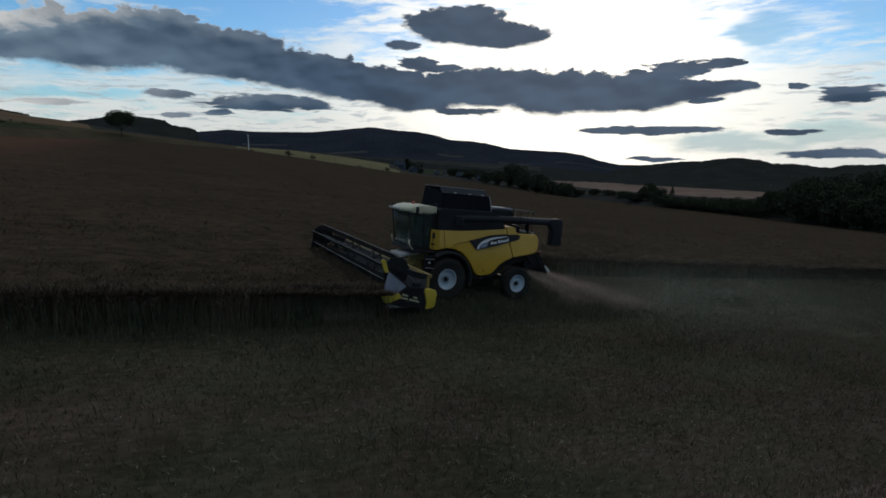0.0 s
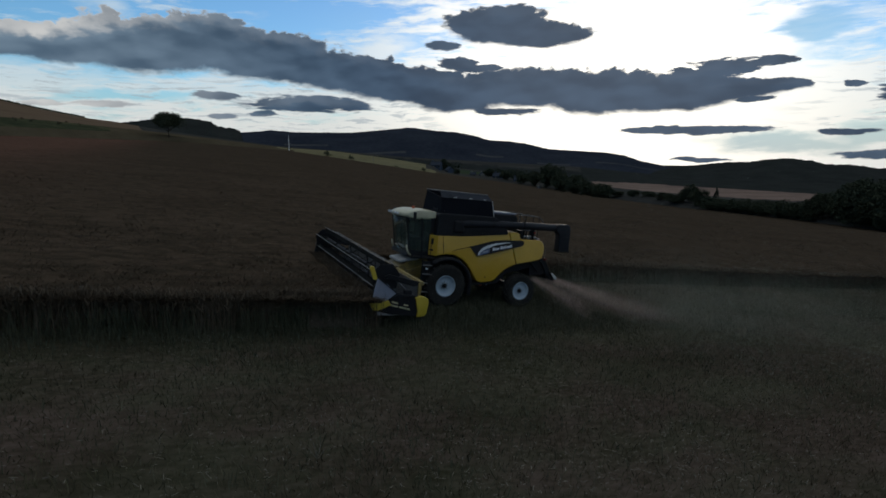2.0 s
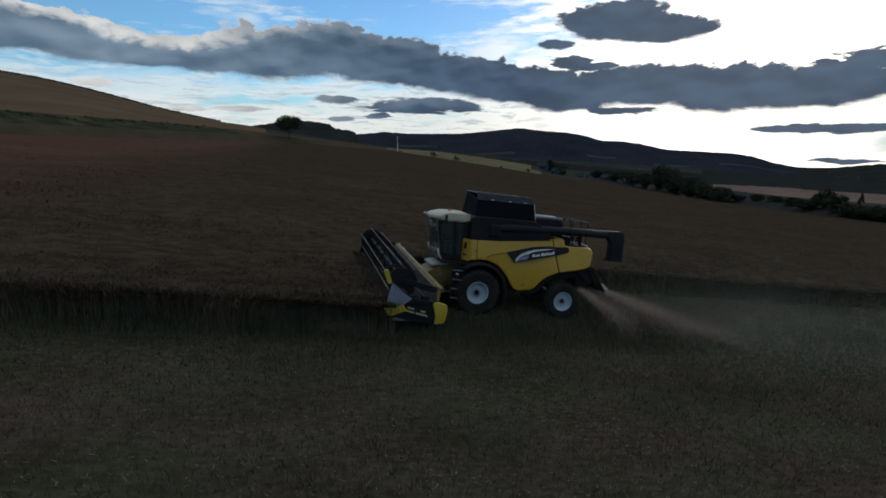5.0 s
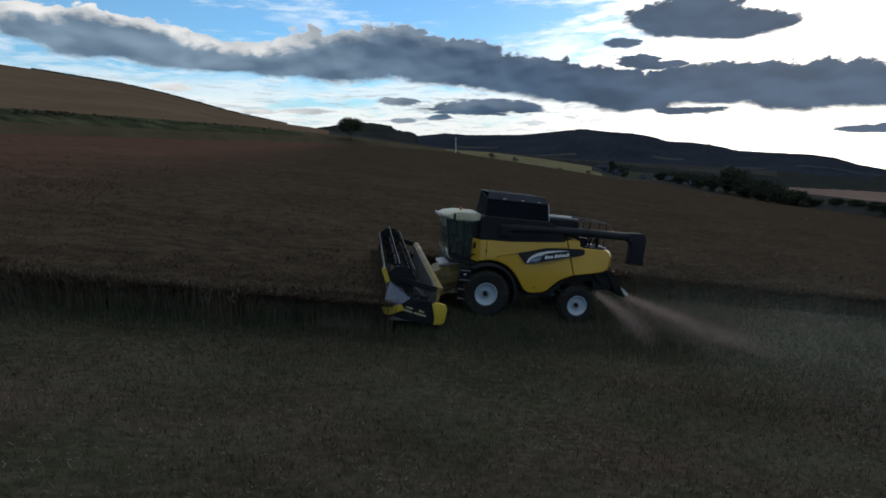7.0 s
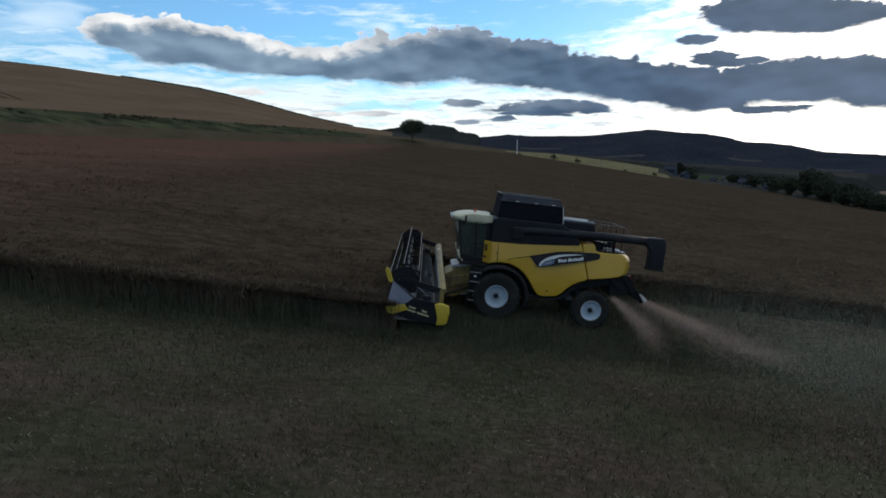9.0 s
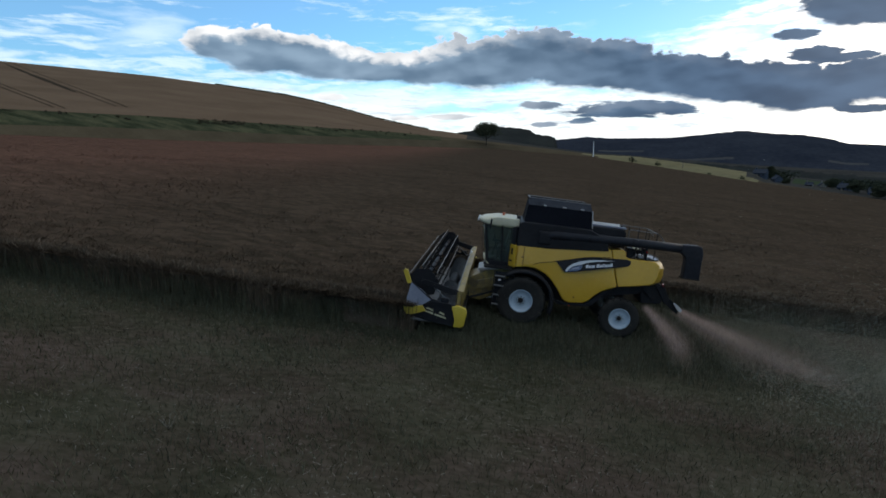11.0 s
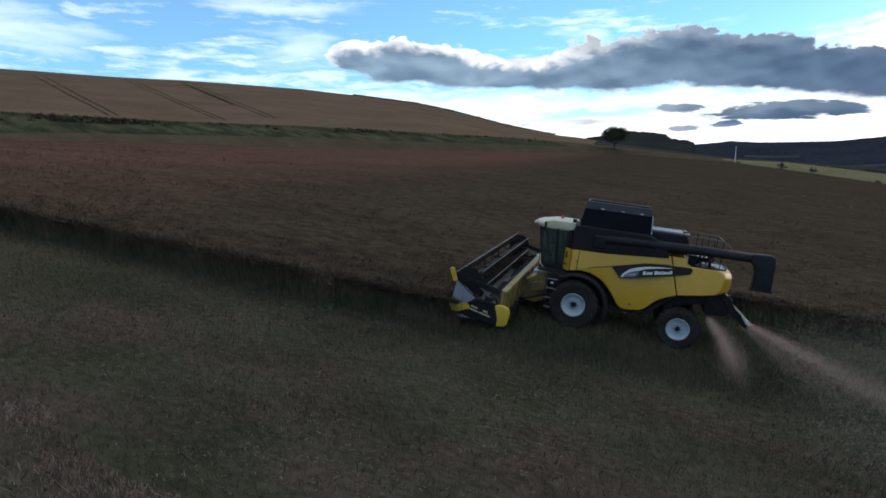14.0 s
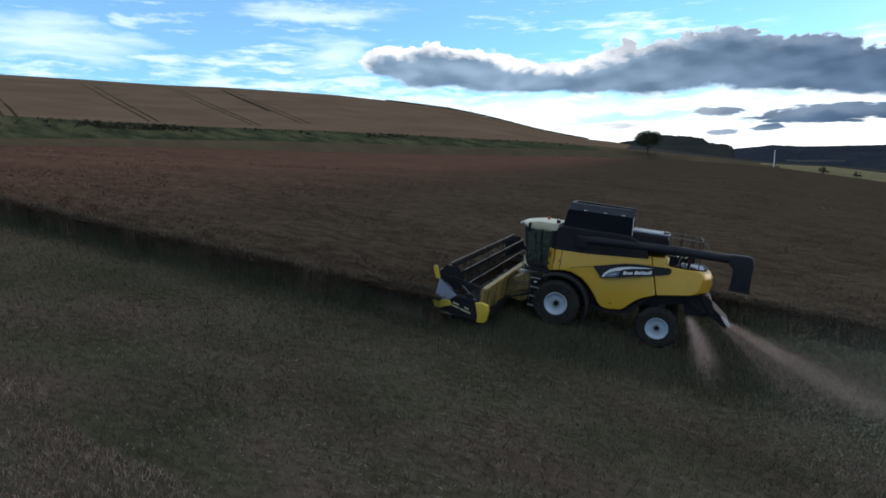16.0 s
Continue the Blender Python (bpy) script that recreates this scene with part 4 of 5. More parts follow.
for y in (-0.5, -0.2, 0.2, 0.5):
    part("work_lamp", block((-3.80, y, 3.70), (0.05, 0.16, 0.09), 0.015), STEEL, cab)
beacon = part("beacon", moved(turned([(0.055, 0), (0.055, 0.09), (0.04, 0.12), (0.01, 0.125)], 0, 16), Matrix.Translation((-2.86, 0.2, 3.89)) @ Matrix.Rotation(radians(90), 4, "X")), ORANGE, cab, "orange flashing beacon")
part("aerial", rod((-2.35, -0.7, 3.9), (-2.35, -0.7, 4.12), 0.012), BLACK, cab)
part("hopper_window", block((-2.28, -0.8, 3.98), (0.14, 0.16, 0.12), 0.03), BLACK, cab)
for y in (-0.84, 0.84):
    part("pillar", rod((-3.52, y, 3.60), (-3.26, y, 2.12), 0.035, 0.045), BLACK, cab)
    part("pillar", rod((-2.86, y * 1.02, 3.60), (-2.72, y * 1.02, 2.12), 0.035), BLACK, cab)
    part("pillar", block((-2.38, y, 2.86), (0.14, 0.06, 1.5), 0.02, None), BLACK, cab)
    glass = part("side_window", prism([(-3.47, 3.58), (-2.44, 3.62), (-2.44, 2.25), (-3.25, 2.18)], y - 0.008, y + 0.008, 0), GLASS, cab, "tinted cab glass")
    glass.visible_shadow = False
bm = bmesh.new()
front = [[bm.verts.new((-3.52 - 0.14 * (1 - (yy / 0.84) ** 2) + f * 0.26, yy, 3.60 - f * 1.46)) for yy in np.linspace(-0.84, 0.84, 9)] for f in (0, 0.5, 1)]
for p, q in zip(front, front[1:]):
    for k in range(8):
        bm.faces.new((p[k], p[k + 1], q[k + 1], q[k]))
bmesh.ops.solidify(bm, geom=bm.faces[:], thickness=0.012)
glass = part("windscreen", bm, GLASS, cab, "curved tinted windscreen", True)
glass.visible_shadow = False
part("cab_back", block((-2.30, 0, 2.85), (0.06, 1.7, 1.6), 0.01), BLACK, cab)
part("cab_floor", prism([(-3.42, 2.02), (-3.34, 2.20), (-2.26, 2.24), (-2.26, 1.98)], -0.88, 0.88, 0.03), BLACK, cab)
for y in (-0.87, 0.87):
    part("cab_skirt", pipe([(-3.44, y, 2.46), (-3.40, y, 2.28), (-3.32, y, 2.14), (-3.20, y * 0.98, 2.04), (-3.04, y * 0.96, 1.99)], 0.035), CREAM, cab, "pale curved edge under the cab front", True)
part("cab_front", prism([(-3.36, 2.28), (-3.28, 2.10), (-3.10, 2.0), (-3.0, 2.0), (-3.0, 2.28)], -0.85, 0.85, 0.02), BLACK, cab)
part("seat", prism([(-2.95, 2.24), (-2.95, 2.72), (-2.62, 2.75), (-2.55, 3.32), (-2.42, 3.34), (-2.42, 2.24)], -0.28, 0.28, 0.05), SEAT, cab, "dark operator seat")
part("steering_column", rod((-3.12, 0, 2.24), (-3.02, 0, 2.85), 0.04), BLACK, cab)
part("steering_wheel", moved(turned([(0.16, -0.015), (0.19, -0.012), (0.19, 0.012), (0.16, 0.015)], 0, 20), Matrix.Translation((-3.0, 0, 2.88)) @ Matrix.Rotation(radians(70), 4, "X")), BLACK, cab)
part("console", block((-2.75, 0.45, 2.6), (0.55, 0.18, 0.3), 0.03), BLACK, cab)
part("monitor", block((-3.12, 0.48, 2.98), (0.05, 0.28, 0.22), 0.02), SEAT, cab, "dark control monitor")
part("monitor_arm", rod((-2.95, 0.46, 2.7), (-3.10, 0.48, 2.95), 0.02), BLACK, cab)
part("passenger_seat", prism([(-2.85, 2.24), (-2.85, 2.62), (-2.58, 2.64), (-2.52, 3.02), (-2.43, 3.02), (-2.43, 2.24)], -0.72, -0.40, 0.04), SEAT, cab, "small dark folding seat")
part("headrest", block((-2.47, 0, 3.42), (0.10, 0.28, 0.18), 0.04), SEAT, cab)
part("sun_blind", block((-3.30, 0.0, 3.42), (0.03, 1.40, 0.18), 0.01), SEAT, cab)
for y in (-1, 1):
    part("mirror_arm", pipe([(-3.45, y * 0.84, 3.50), (-3.40, y * 1.02, 3.50), (-3.31, y * 1.13, 3.60)], 0.014), BLACK, cab)
    part("mirror", block((-3.30, y * 1.15, 3.66), (0.07, 0.20, 0.36), 0.03), BLACK, cab, "black rear-view mirror")
part("wiper", rod((-3.55, -0.1, 2.45), (-3.62, 0.2, 3.2), 0.01), BLACK, cab)

# platform, ladder and hand rails on the near side
platform = part("platform", block((-2.85, -1.12, 2.03), (1.05, 0.52, 0.05), 0.01), BLACK, harvester, "dark access platform")
part("platform_rail", pipe([(-3.34, -1.34, 2.05), (-3.34, -1.34, 2.72), (-3.28, -1.34, 2.78), (-3.0, -1.34, 2.78), (-2.94, -1.34, 2.72), (-2.94, -1.34, 2.05)], 0.016), BLACK, platform)
part("hand_rail", pipe([(-2.50, -1.22, 2.05), (-2.50, -1.22, 2.75), (-2.46, -1.16, 2.8)], 0.012), BLACK, platform)
ladder = new("ladder")
ladder.parent = harvester
for px in (-2.98, -2.56):
    part("ladder_side", block((px + 0.05, -1.50, 1.28), (0.035, 0.07, 1.36), 0.008), BLACK, ladder)
for k in range(4):
    part("step", block((-2.72, -1.50, 0.68 + k * 0.36), (0.40, 0.20, 0.035), 0.008), DARK_STEEL, ladder, "grey metal step")
part("ladder_back", block((-2.72, -1.42, 1.30), (0.36, 0.03, 1.25), 0.008), BLACK, ladder)
part("ladder_lamp", block((-2.72, -1.50, 1.62), (0.10, 0.05, 0.06), 0.01), WHITE_PAINT, ladder)

# feeder house
feeder = part("feeder_house", prism([(-2.35, 1.95), (-3.05, 1.86), (-4.05, 1.30), (-4.10, 0.62), (-3.4, 0.52), (-2.35, 1.05)], -0.68, 0.68, 0.04), YELLOW_DUSTY, harvester, "dusty yellow feeder house")
part("feeder_cover", prism([(-2.75, 1.98), (-3.60, 1.80), (-3.60, 1.70), (-2.75, 1.86)], -0.70, 0.55, 0.03, 3), PLATE, feeder, "pale metal cover plate")
part("feeder_chain_guard", prism([(-2.6, 1.62), (-3.55, 1.35), (-3.6, 0.95), (-2.65, 1.2)], -0.80, -0.69, 0.04), YELLOW_DUSTY, feeder)
for y in (-0.5, 0.5):
    part("lift_cylinder", rod((-2.3, y, 0.75), (-3.9, y, 0.58), 0.05, sides=12), STEEL, feeder)
part("drive_shaft", pipe([(-2.7, -0.9, 1.1), (-3.5, -1.3, 0.85), (-3.8, -1.5, 0.8)], 0.04), BLACK, feeder)

# cutting header, nine metres wide
HW = 4.55
header = new("cutting_header")
header.parent = harvester
# it floats with the ground, a little raised at its far end
hang = Matrix.Translation((-4.8, -HW, 1.0))
header.matrix_basis = Matrix.Translation((-0.07, 0.50, -0.03)) @ hang @ Matrix.Rotation(radians(0.8), 4, "X") @ hang.inverted()
part("back_sheet", prism([(-4.02, 0.42), (-3.96, 0.46), (-3.90, 1.40), (-3.96, 1.58), (-4.04, 1.58), (-4.02, 1.38)], -HW + 0.06, HW - 0.06, 0.015), YELLOW_DUSTY, header, "dusty yellow header back wall")
for k in range(9):
    part("rear_rib", block((-3.87, -3.9 + k * 0.975, 1.0), (0.07, 0.10, 0.95), 0.012), YELLOW_DUSTY, header)
for y in (-2.6, -1.6, 1.6, 2.6):
    part("hose", pipe([(-3.80, y - 0.6, 0.70), (-3.76, y - 0.2, 0.78), (-3.77, y + 0.2, 0.72), (-3.80, y + 0.6, 0.82)], 0.022), BLACK, header)
part("back_liner", prism([(-4.045, 0.50), (-4.055, 0.50), (-4.06, 1.40), (-4.075, 1.56), (-4.05, 1.56)], -HW + 0.08, HW - 0.08, 0), DARK_STEEL, header, "dark worn inner wall")
part("top_beam", block((-3.90, 0, 1.55), (0.16, 2 * HW - 0.12, 0.14), 0.03), YELLOW_DUSTY, header)
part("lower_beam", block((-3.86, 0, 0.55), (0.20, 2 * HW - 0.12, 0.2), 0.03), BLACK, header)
part("table_floor", prism([(-5.45, 0.40), (-5.45, 0.44), (-4.6, 0.48), (-4.02, 0.52), (-4.02, 0.46), (-4.6, 0.42)], -HW + 0.05, HW - 0.05, 0.005), DARK_STEEL, header, "worn metal table")
part("knife_bar", block((-5.50, 0, 0.42), (0.10, 2 * HW - 0.1, 0.03), 0.005), DARK_STEEL, header)
fingers = bmesh.new()
for k in range(110):
    y = -HW + 0.1 + k * (2 * HW - 0.2) / 109
    bmesh.ops.create_cone(fingers, cap_ends=True, segments=4, radius1=0.022, radius2=0.004, depth=0.13, matrix=Matrix.Translation((-5.61, y, 0.42)) @ Matrix.Rotation(radians(-90), 4, "Y"))
tagged(part("knife_guards", fingers, DARK_STEEL, header), kind="stuff")
part("auger_drum", rod((-4.48, -HW + 0.1, 0.84), (-4.48, HW - 0.1, 0.84), 0.20, sides=20), BLACK, header, "dark auger", True)
bm = bmesh.new()
for s in (-1, 1):
    prev = None
    for k in range(241):
        f = k / 240
        y, a = s * (0.75 + f * (HW - 0.9)), s * f * 2 * math.pi * 6.5
        pair = [bm.verts.new((-4.48 + rr * math.cos(a), y, 0.84 + rr * math.sin(a))) for rr in (0.19, 0.31)]
        if prev:
            bm.faces.new((prev[0], prev[1], pair[1], pair[0]))
        prev = pair
part("auger_flight", bm, DARK_STEEL, header)

RX, RZ, RR = -5.22, 1.76, 0.55
reel = new("reel")
reel.parent = harvester
reel.matrix_basis = header.matrix_basis.copy()
part("reel_axle", rod((RX, -HW + 0.3, RZ), (RX, HW - 0.3, RZ), 0.07, sides=14), BLACK, reel)
for k in range(6):
    a = radians(60 * k + 40)
    cx, cz = RX + RR * math.cos(a), RZ + RR * math.sin(a)
    bar = part("reel_bar", rod((cx, -HW + 0.22, cz), (cx, HW - 0.22, cz), 0.013, sides=8), REEL_BAR, reel, "thin metal reel bar")
    part("reel_slat", block((cx * 0.82 + RX * 0.18, 0, cz * 0.82 + RZ * 0.18 - 0.03), (0.012, 2 * HW - 0.5, 0.14), 0.004), RUBBER, reel, "dark slat along the reel")
    bm = bmesh.new()
    for n in range(54):
        y = -HW + 0.35 + n * (2 * HW - 0.7) / 53
        rod((cx, y, cz), (cx + 0.05, y, cz - 0.20), 0.007, 0.004, 4, bm)
    tagged(part("tines", bm, BLACK, reel), kind="stuff")
for y in (-HW + 0.30, -HW / 2, 0, HW / 2, HW - 0.30):
    part("reel_hub", rod((RX, y - 0.04, RZ), (RX, y + 0.04, RZ), 0.12, sides=14), BLACK, reel)
    for k in range(6):
        a, b = radians(60 * k + 40), radians(60 * k + 100)
        part("reel_spoke", rod((RX, y, RZ), (RX + RR * math.cos(a), y, RZ + RR * math.sin(a)), 0.022, sides=6), BLACK, reel)
        part("reel_brace", rod((RX + RR * 0.62 * math.cos(a), y, RZ + RR * 0.62 * math.sin(a)), (RX + RR * 0.62 * math.cos(b), y, RZ + RR * 0.62 * math.sin(b)), 0.015, sides=6), BLACK, reel)
for s in (-1, 1):
    part("reel_end_shield", prism([(RX - 0.52, RZ + 0.12), (RX - 0.25, RZ + 0.42), (RX + 0.2, RZ + 0.45), (RX + 0.5, RZ + 0.1), (RX + 0.40, RZ - 0.4), (RX - 0.1, RZ - 0.5), (RX - 0.45, RZ - 0.25)], s * (HW - 0.17) - 0.015, s * (HW - 0.17) + 0.015, 0.008), BLACK, reel, "black reel end plate")
    part("reel_arm", prism([(-3.92, 1.50), (-4.0, 1.62), (-5.15, 1.86), (-5.30, 1.80), (-5.20, 1.70), (-4.2, 1.44)], s * (HW - 0.10) - 0.03, s * (HW - 0.10) + 0.03, 0.015), BLACK, header, "black reel arm")
    part("reel_cylinder", rod((-4.15, s * (HW - 0.12), 1.05), (-4.9, s * (HW - 0.12), 1.68), 0.03, sides=10), DARK_STEEL, header)
    y0, y1 = s * (HW - 0.05), s * (HW + 0.03)
    part("end_plate", prism([(-5.60, 1.76), (-5.76, 0.88), (-5.66, 0.62), (-4.95, 0.46), (-3.95, 0.38), (-3.80, 1.05), (-4.18, 1.14), (-4.84, 1.24)], y0, y1, 0.02), BLACK, header, "black end panel")
    q0, q1 = s * (HW + 0.02), s * (HW + 0.055)
    part("grey_shield", prism([(-5.60, 1.74), (-5.75, 0.90), (-5.18, 0.98), (-4.86, 1.23), (-5.2, 1.52)], q0, q1, 0.012), GREY, header, "grey-blue triangular shield")
    part("shield_strut", rod((-5.58, s * (HW + 0.07), 1.76), (-4.84, s * (HW + 0.07), 1.22), 0.018), BLACK, header)
    part("divider_nose", prism([(-5.80, 0.86), (-5.68, 0.64), (-5.50, 0.62), (-5.02, 0.82), (-5.15, 0.99), (-5.3, 0.96)], s * (HW - 0.02), s * (HW + 0.10), 0.03, 3), LEMON, header, "yellow divider tip", True)
    if s < 0:
        part("marker", prism([(-5.90, 2.08), (-5.86, 2.16), (-5.76, 2.14), (-5.60, 1.72), (-5.66, 1.68), (-5.74, 1.70)], s * (HW - 0.04), s * (HW + 0.06), 0.012), LEMON, header, "yellow marker plate")
    part("rear_shield", prism([(-4.16, 1.09), (-3.92, 1.13), (-3.68, 1.06), (-3.63, 0.90), (-3.68, 0.50), (-3.76, 0.41), (-4.04, 0.38), (-4.02, 0.62)], s * (HW - 0.10), s * (HW + 0.10), 0.035, 3), LEMON, header, "yellow rear shield", True)
    part("top_shield", prism([(-5.1, 1.05), (-4.80, 1.20), (-4.20, 1.16), (-4.22, 1.08), (-4.75, 1.08)], s * (HW - 0.03), s * (HW + 0.08), 0.02), BLACK, header)
    part("hose_box", block((-4.42, s * (HW - 0.05), 1.25), (0.28, 0.16, 0.16), 0.03), BLACK, header)
    # bars stand in for the letters on the end panel
    for xb, zb, widths in ((-5.00, 0.885, (0.04, 0.05, 0.05, 0.05)), (-4.55, 0.785, (0.05, 0.05, 0.04)), (-5.03, 0.775, (0.06, 0.055, 0.06, 0.05, 0.0, 0.055, 0.06, 0.06, 0.055, 0.045, 0.055))):
        for wd_ in widths:
            if wd_:
                part("lettering_bar", prism([(xb, zb), (xb + wd_, zb - wd_ * 0.22), (xb + wd_, zb - wd_ * 0.22 + 0.062), (xb, zb + 0.062)], s * (HW + 0.03), s * (HW + 0.036), 0), PALE_LETTER, header)
            xb += (wd_ or 0.035) + 0.013
            zb -= ((wd_ or 0.035) + 0.013) * 0.22
part("header_lamp", block((-3.98, 2.6, 1.68), (0.06, 0.12, 0.08), 0.01), WHITE_PAINT, header)

# chopper and spreader at the tail
chopper = part("straw_chopper", prism([(2.55, 2.10), (3.30, 2.14), (3.55, 1.95), (3.60, 1.62), (3.35, 1.35), (2.7, 1.30)], -0.86, 0.86, 0.05), BLACK, harvester, "black straw chopper")
part("tail_board", prism([(3.50, 1.72), (3.56, 1.76), (4.26, 1.20), (4.22, 1.14)], -0.78, 0.78, 0.01), BLACK, chopper, "dark spreader board")
part("wear_plate", prism([(3.90, 1.47), (3.98, 1.46), (4.26, 1.24), (4.22, 1.14), (4.10, 1.20)], -0.83, -0.79, 0.004), STEEL, chopper, "bright metal wear plate")
for k in range(7):
    y = -0.72 + k * 0.24
    part("vane", prism([(3.58, 1.66), (4.18, 1.16), (4.12, 1.02), (3.55, 1.45)], y - 0.006, y + 0.006, 0), BLACK, chopper)
for s in (-1, 1):
    part("tail_bracket", prism([(3.05, 2.12), (3.45, 2.05), (3.70, 1.60), (3.55, 1.40), (3.35, 1.75)], s * 0.90 - 0.02, s * 0.90 + 0.02, 0.01), BLACK, chopper)
    part("tail_lamp", block((3.36, s * 0.95, 2.12), (0.06, 0.16, 0.10), 0.015), RED, chopper, "red tail lamp")
    part("work_lamp", block((3.30, s * 0.7, 1.90), (0.05, 0.10, 0.06), 0.01), WHITE_PAINT, chopper)
    part("chopper_belt", prism([(2.5, 2.0), (2.62, 2.05), (3.2, 1.62), (3.05, 1.5)], s * 0.92 - 0.03, s * 0.92 + 0.03, 0.02), BLACK, chopper)

# ---- trees, poles and houses ----
rng = np.random.default_rng(7)


def leaves(centres, radii, per, size, g):
    """Loose triangular leaves scattered round clump centres."""
    n = len(centres) * per
    c = np.repeat(centres, per, 0)
    rad = np.repeat(radii, per)[:, None]
    d = g.normal(size=(n, 3))
    d /= np.linalg.norm(d, axis=1)[:, None]
    p = c + d * rad * g.uniform(0.35, 1.0, (n, 1)) ** 0.5 * np.array([1, 1, 0.8])
    a, b = g.normal(size=(n, 3)), g.normal(size=(n, 3))
    s = size * g.uniform(0.6, 1.4, (n, 1))
    v = np.stack([p, p + a / np.linalg.norm(a, axis=1)[:, None] * s, p + b / np.linalg.norm(b, axis=1)[:, None] * s], 1)
    return v.reshape(-1, 3), np.arange(n * 3).reshape(-1, 3)


def make_tree(name, label, height, width, seed, trunk_share=0.3, clumps=46, per=60, conifer=False, group=""):
    """A tree with a tapered trunk, limbs and a ragged crown; its foot at the origin."""
    g = np.random.default_rng(seed)
    root = thing(name, pose(0, 0, 0), label, "bush" if "bush" in name else "tree", group)
    bm = bmesh.new()
    rod((0, 0, -0.6), (0, 0, height * (0.95 if conifer else 0.5)), height * 0.022, height * 0.006, 8, bm)
    if not conifer:
        for k in range(7):
            a = k * 2.4 + g.uniform(-0.4, 0.4)
            h0 = height * g.uniform(trunk_share * 0.8, 0.45)
            rod((0, 0, h0), (math.cos(a) * width * 0.33, math.sin(a) * width * 0.33, h0 + height * g.uniform(0.15, 0.3)), height * 0.010, height * 0.003, 6, bm)
    part("trunk", bm, BARK, root)
    if conifer:
        f = g.uniform(0.1, 1, clumps)
        a = g.uniform(0, 2 * math.pi, clumps)
        rr = width * 0.5 * (1.02 - f) * g.uniform(0.5, 1, clumps)
        c = np.stack([np.cos(a) * rr, np.sin(a) * rr, f * height], -1)
        radii = width * 0.16 * (1.15 - f)
    else:
        d = g.normal(size=(clumps, 3))
        d /= np.linalg.norm(d, axis=1)[:, None]
        d[:, 2] = np.where((d[:, 2] < -0.55) & (trunk_share > 0.1), -d[:, 2], d[:, 2])
        mid, half = height * (1 + trunk_share) / 2, height * (1 - trunk_share) / 2
        c = d * np.array([width * 0.42, width * 0.42, half * 0.86]) * g.uniform(0.35, 1.0, (clumps, 1)) + np.array([0, 0, mid])
        radii = width * g.uniform(0.09, 0.17, clumps)
    v, f = leaves(c, radii, per, height * (0.035 if height > 1 else 0.045), g)
    sheet("crown", v, f, [NEEDLE if conifer else LEAF], None, root, False)
    return root


def plant(root, az, r, scale=1.0, turn=0.0, sink=0.15, wide=1.0):
    p = spot(az, r)
    return Matrix.Translation((p.x, p.y, p.z - sink)) @ Matrix.Rotation(turn, 4, "Z") @ Matrix.Diagonal((scale * wide, scale * wide, scale, 1))


def put_tree(root, az, r, height, width, turn):
    """A copy of a unit tree at its size."""
    ob = copy_thing(root, pose(0, 0, 0))
    ob.matrix_basis = plant(root, az, r, 1, turn) @ Matrix.Diagonal((width, width, height, 1))
    return ob


oak = make_tree("oak_tree", "lone broad dark-green tree on the field edge", 19, 25, 3, 0.26, 130, 120)
oak.matrix_basis = plant(oak, 1.45, field_end(1.45) + 10, 1.0)

kinds = [make_tree("hedge_tree", "dark leafy tree in the valley hedgerow", 1, 1, 20 + k, 0.0, 70, 110, False, "valley trees") for k in range(4)]
pines = [make_tree("conifer_tree", "dark pointed conifer by the field", 1, 1, 40 + k, 0, 60, 40, True, "valley trees") for k in range(2)]
bushes = [make_tree("bush", "low dark bush at the field edge", 1, 1, 50 + k, 0.0, 24, 60, False, "field bushes") for k in range(2)]
for k, ob in enumerate(kinds):
    ob.matrix_basis = plant(ob, -36.0 - k * 1.3, 345 - 12 * k, 1, k) @ Matrix.Diagonal((13, 13, 12 - k, 1))
for k, ob in enumerate(pines):
    ob.matrix_basis = plant(ob, -50.6 - k * 14.0, 640 if k == 0 else 225, 1, k) @ Matrix.Diagonal((7 + 2 * k, 7 + 2 * k, 13, 1))
for k, ob in enumerate(bushes):
    ob.matrix_basis = plant(ob, -12.7 - 2.3 * k, field_end(-13) + 3, 1, k) @ Matrix.Diagonal((7 - k, 7 - k, 6 - k, 1))
put_tree(bushes[0], -19.5, field_end(-19.5) + 2, 2.6, 4.5, 1.0)
put_tree(bushes[1], -22.2, field_end(-22.2) + 4, 3.5, 5.0, 2.0)
# trees round the hamlet and down the valley edge: bearing, metres past the field, height, width
for az_, past, h, wd in ((-24.4, 60, 11, 9), (-25.6, 25, 5, 6), (-28.9, 50, 7, 10), (-30.6, 40, 8, 11), (-32.2, 22, 8, 10), (-33.4, 18, 11, 11), (-34.6, 18, 17, 14), (-35.7, 16, 16, 13),
                         (-37.6, 10, 13, 12), (-39.0, 8, 7, 10), (-40.3, 20, 5, 9), (-41.4, 14, 3.4, 8), (-42.8, 22, 4.2, 8), (-44.3, 26, 4.0, 9), (-45.6, 16, 3.8, 9), (-46.6, 10, 4.8, 10), (-47.9, 14, 8.5, 10),
                         (-48.7, 9, 8.0, 9), (-49.6, 6, 5.6, 10), (-50.7, 6, 5.2, 10), (-51.8, 5, 6.0, 10), (-52.9, 5, 6.2, 10), (-54.0, 4, 6.6, 10), (-55.2, 4, 7.2, 10), (-56.3, 4, 7.0, 9), (-57.3, 4, 8.4, 9), (-58.4, 8, 10, 9), (-59.4, 8, 10, 9)):
    put_tree(kinds[int(rng.integers(4))], az_, field_end(az_) + past, h, wd, float(rng.uniform(0, 6)))
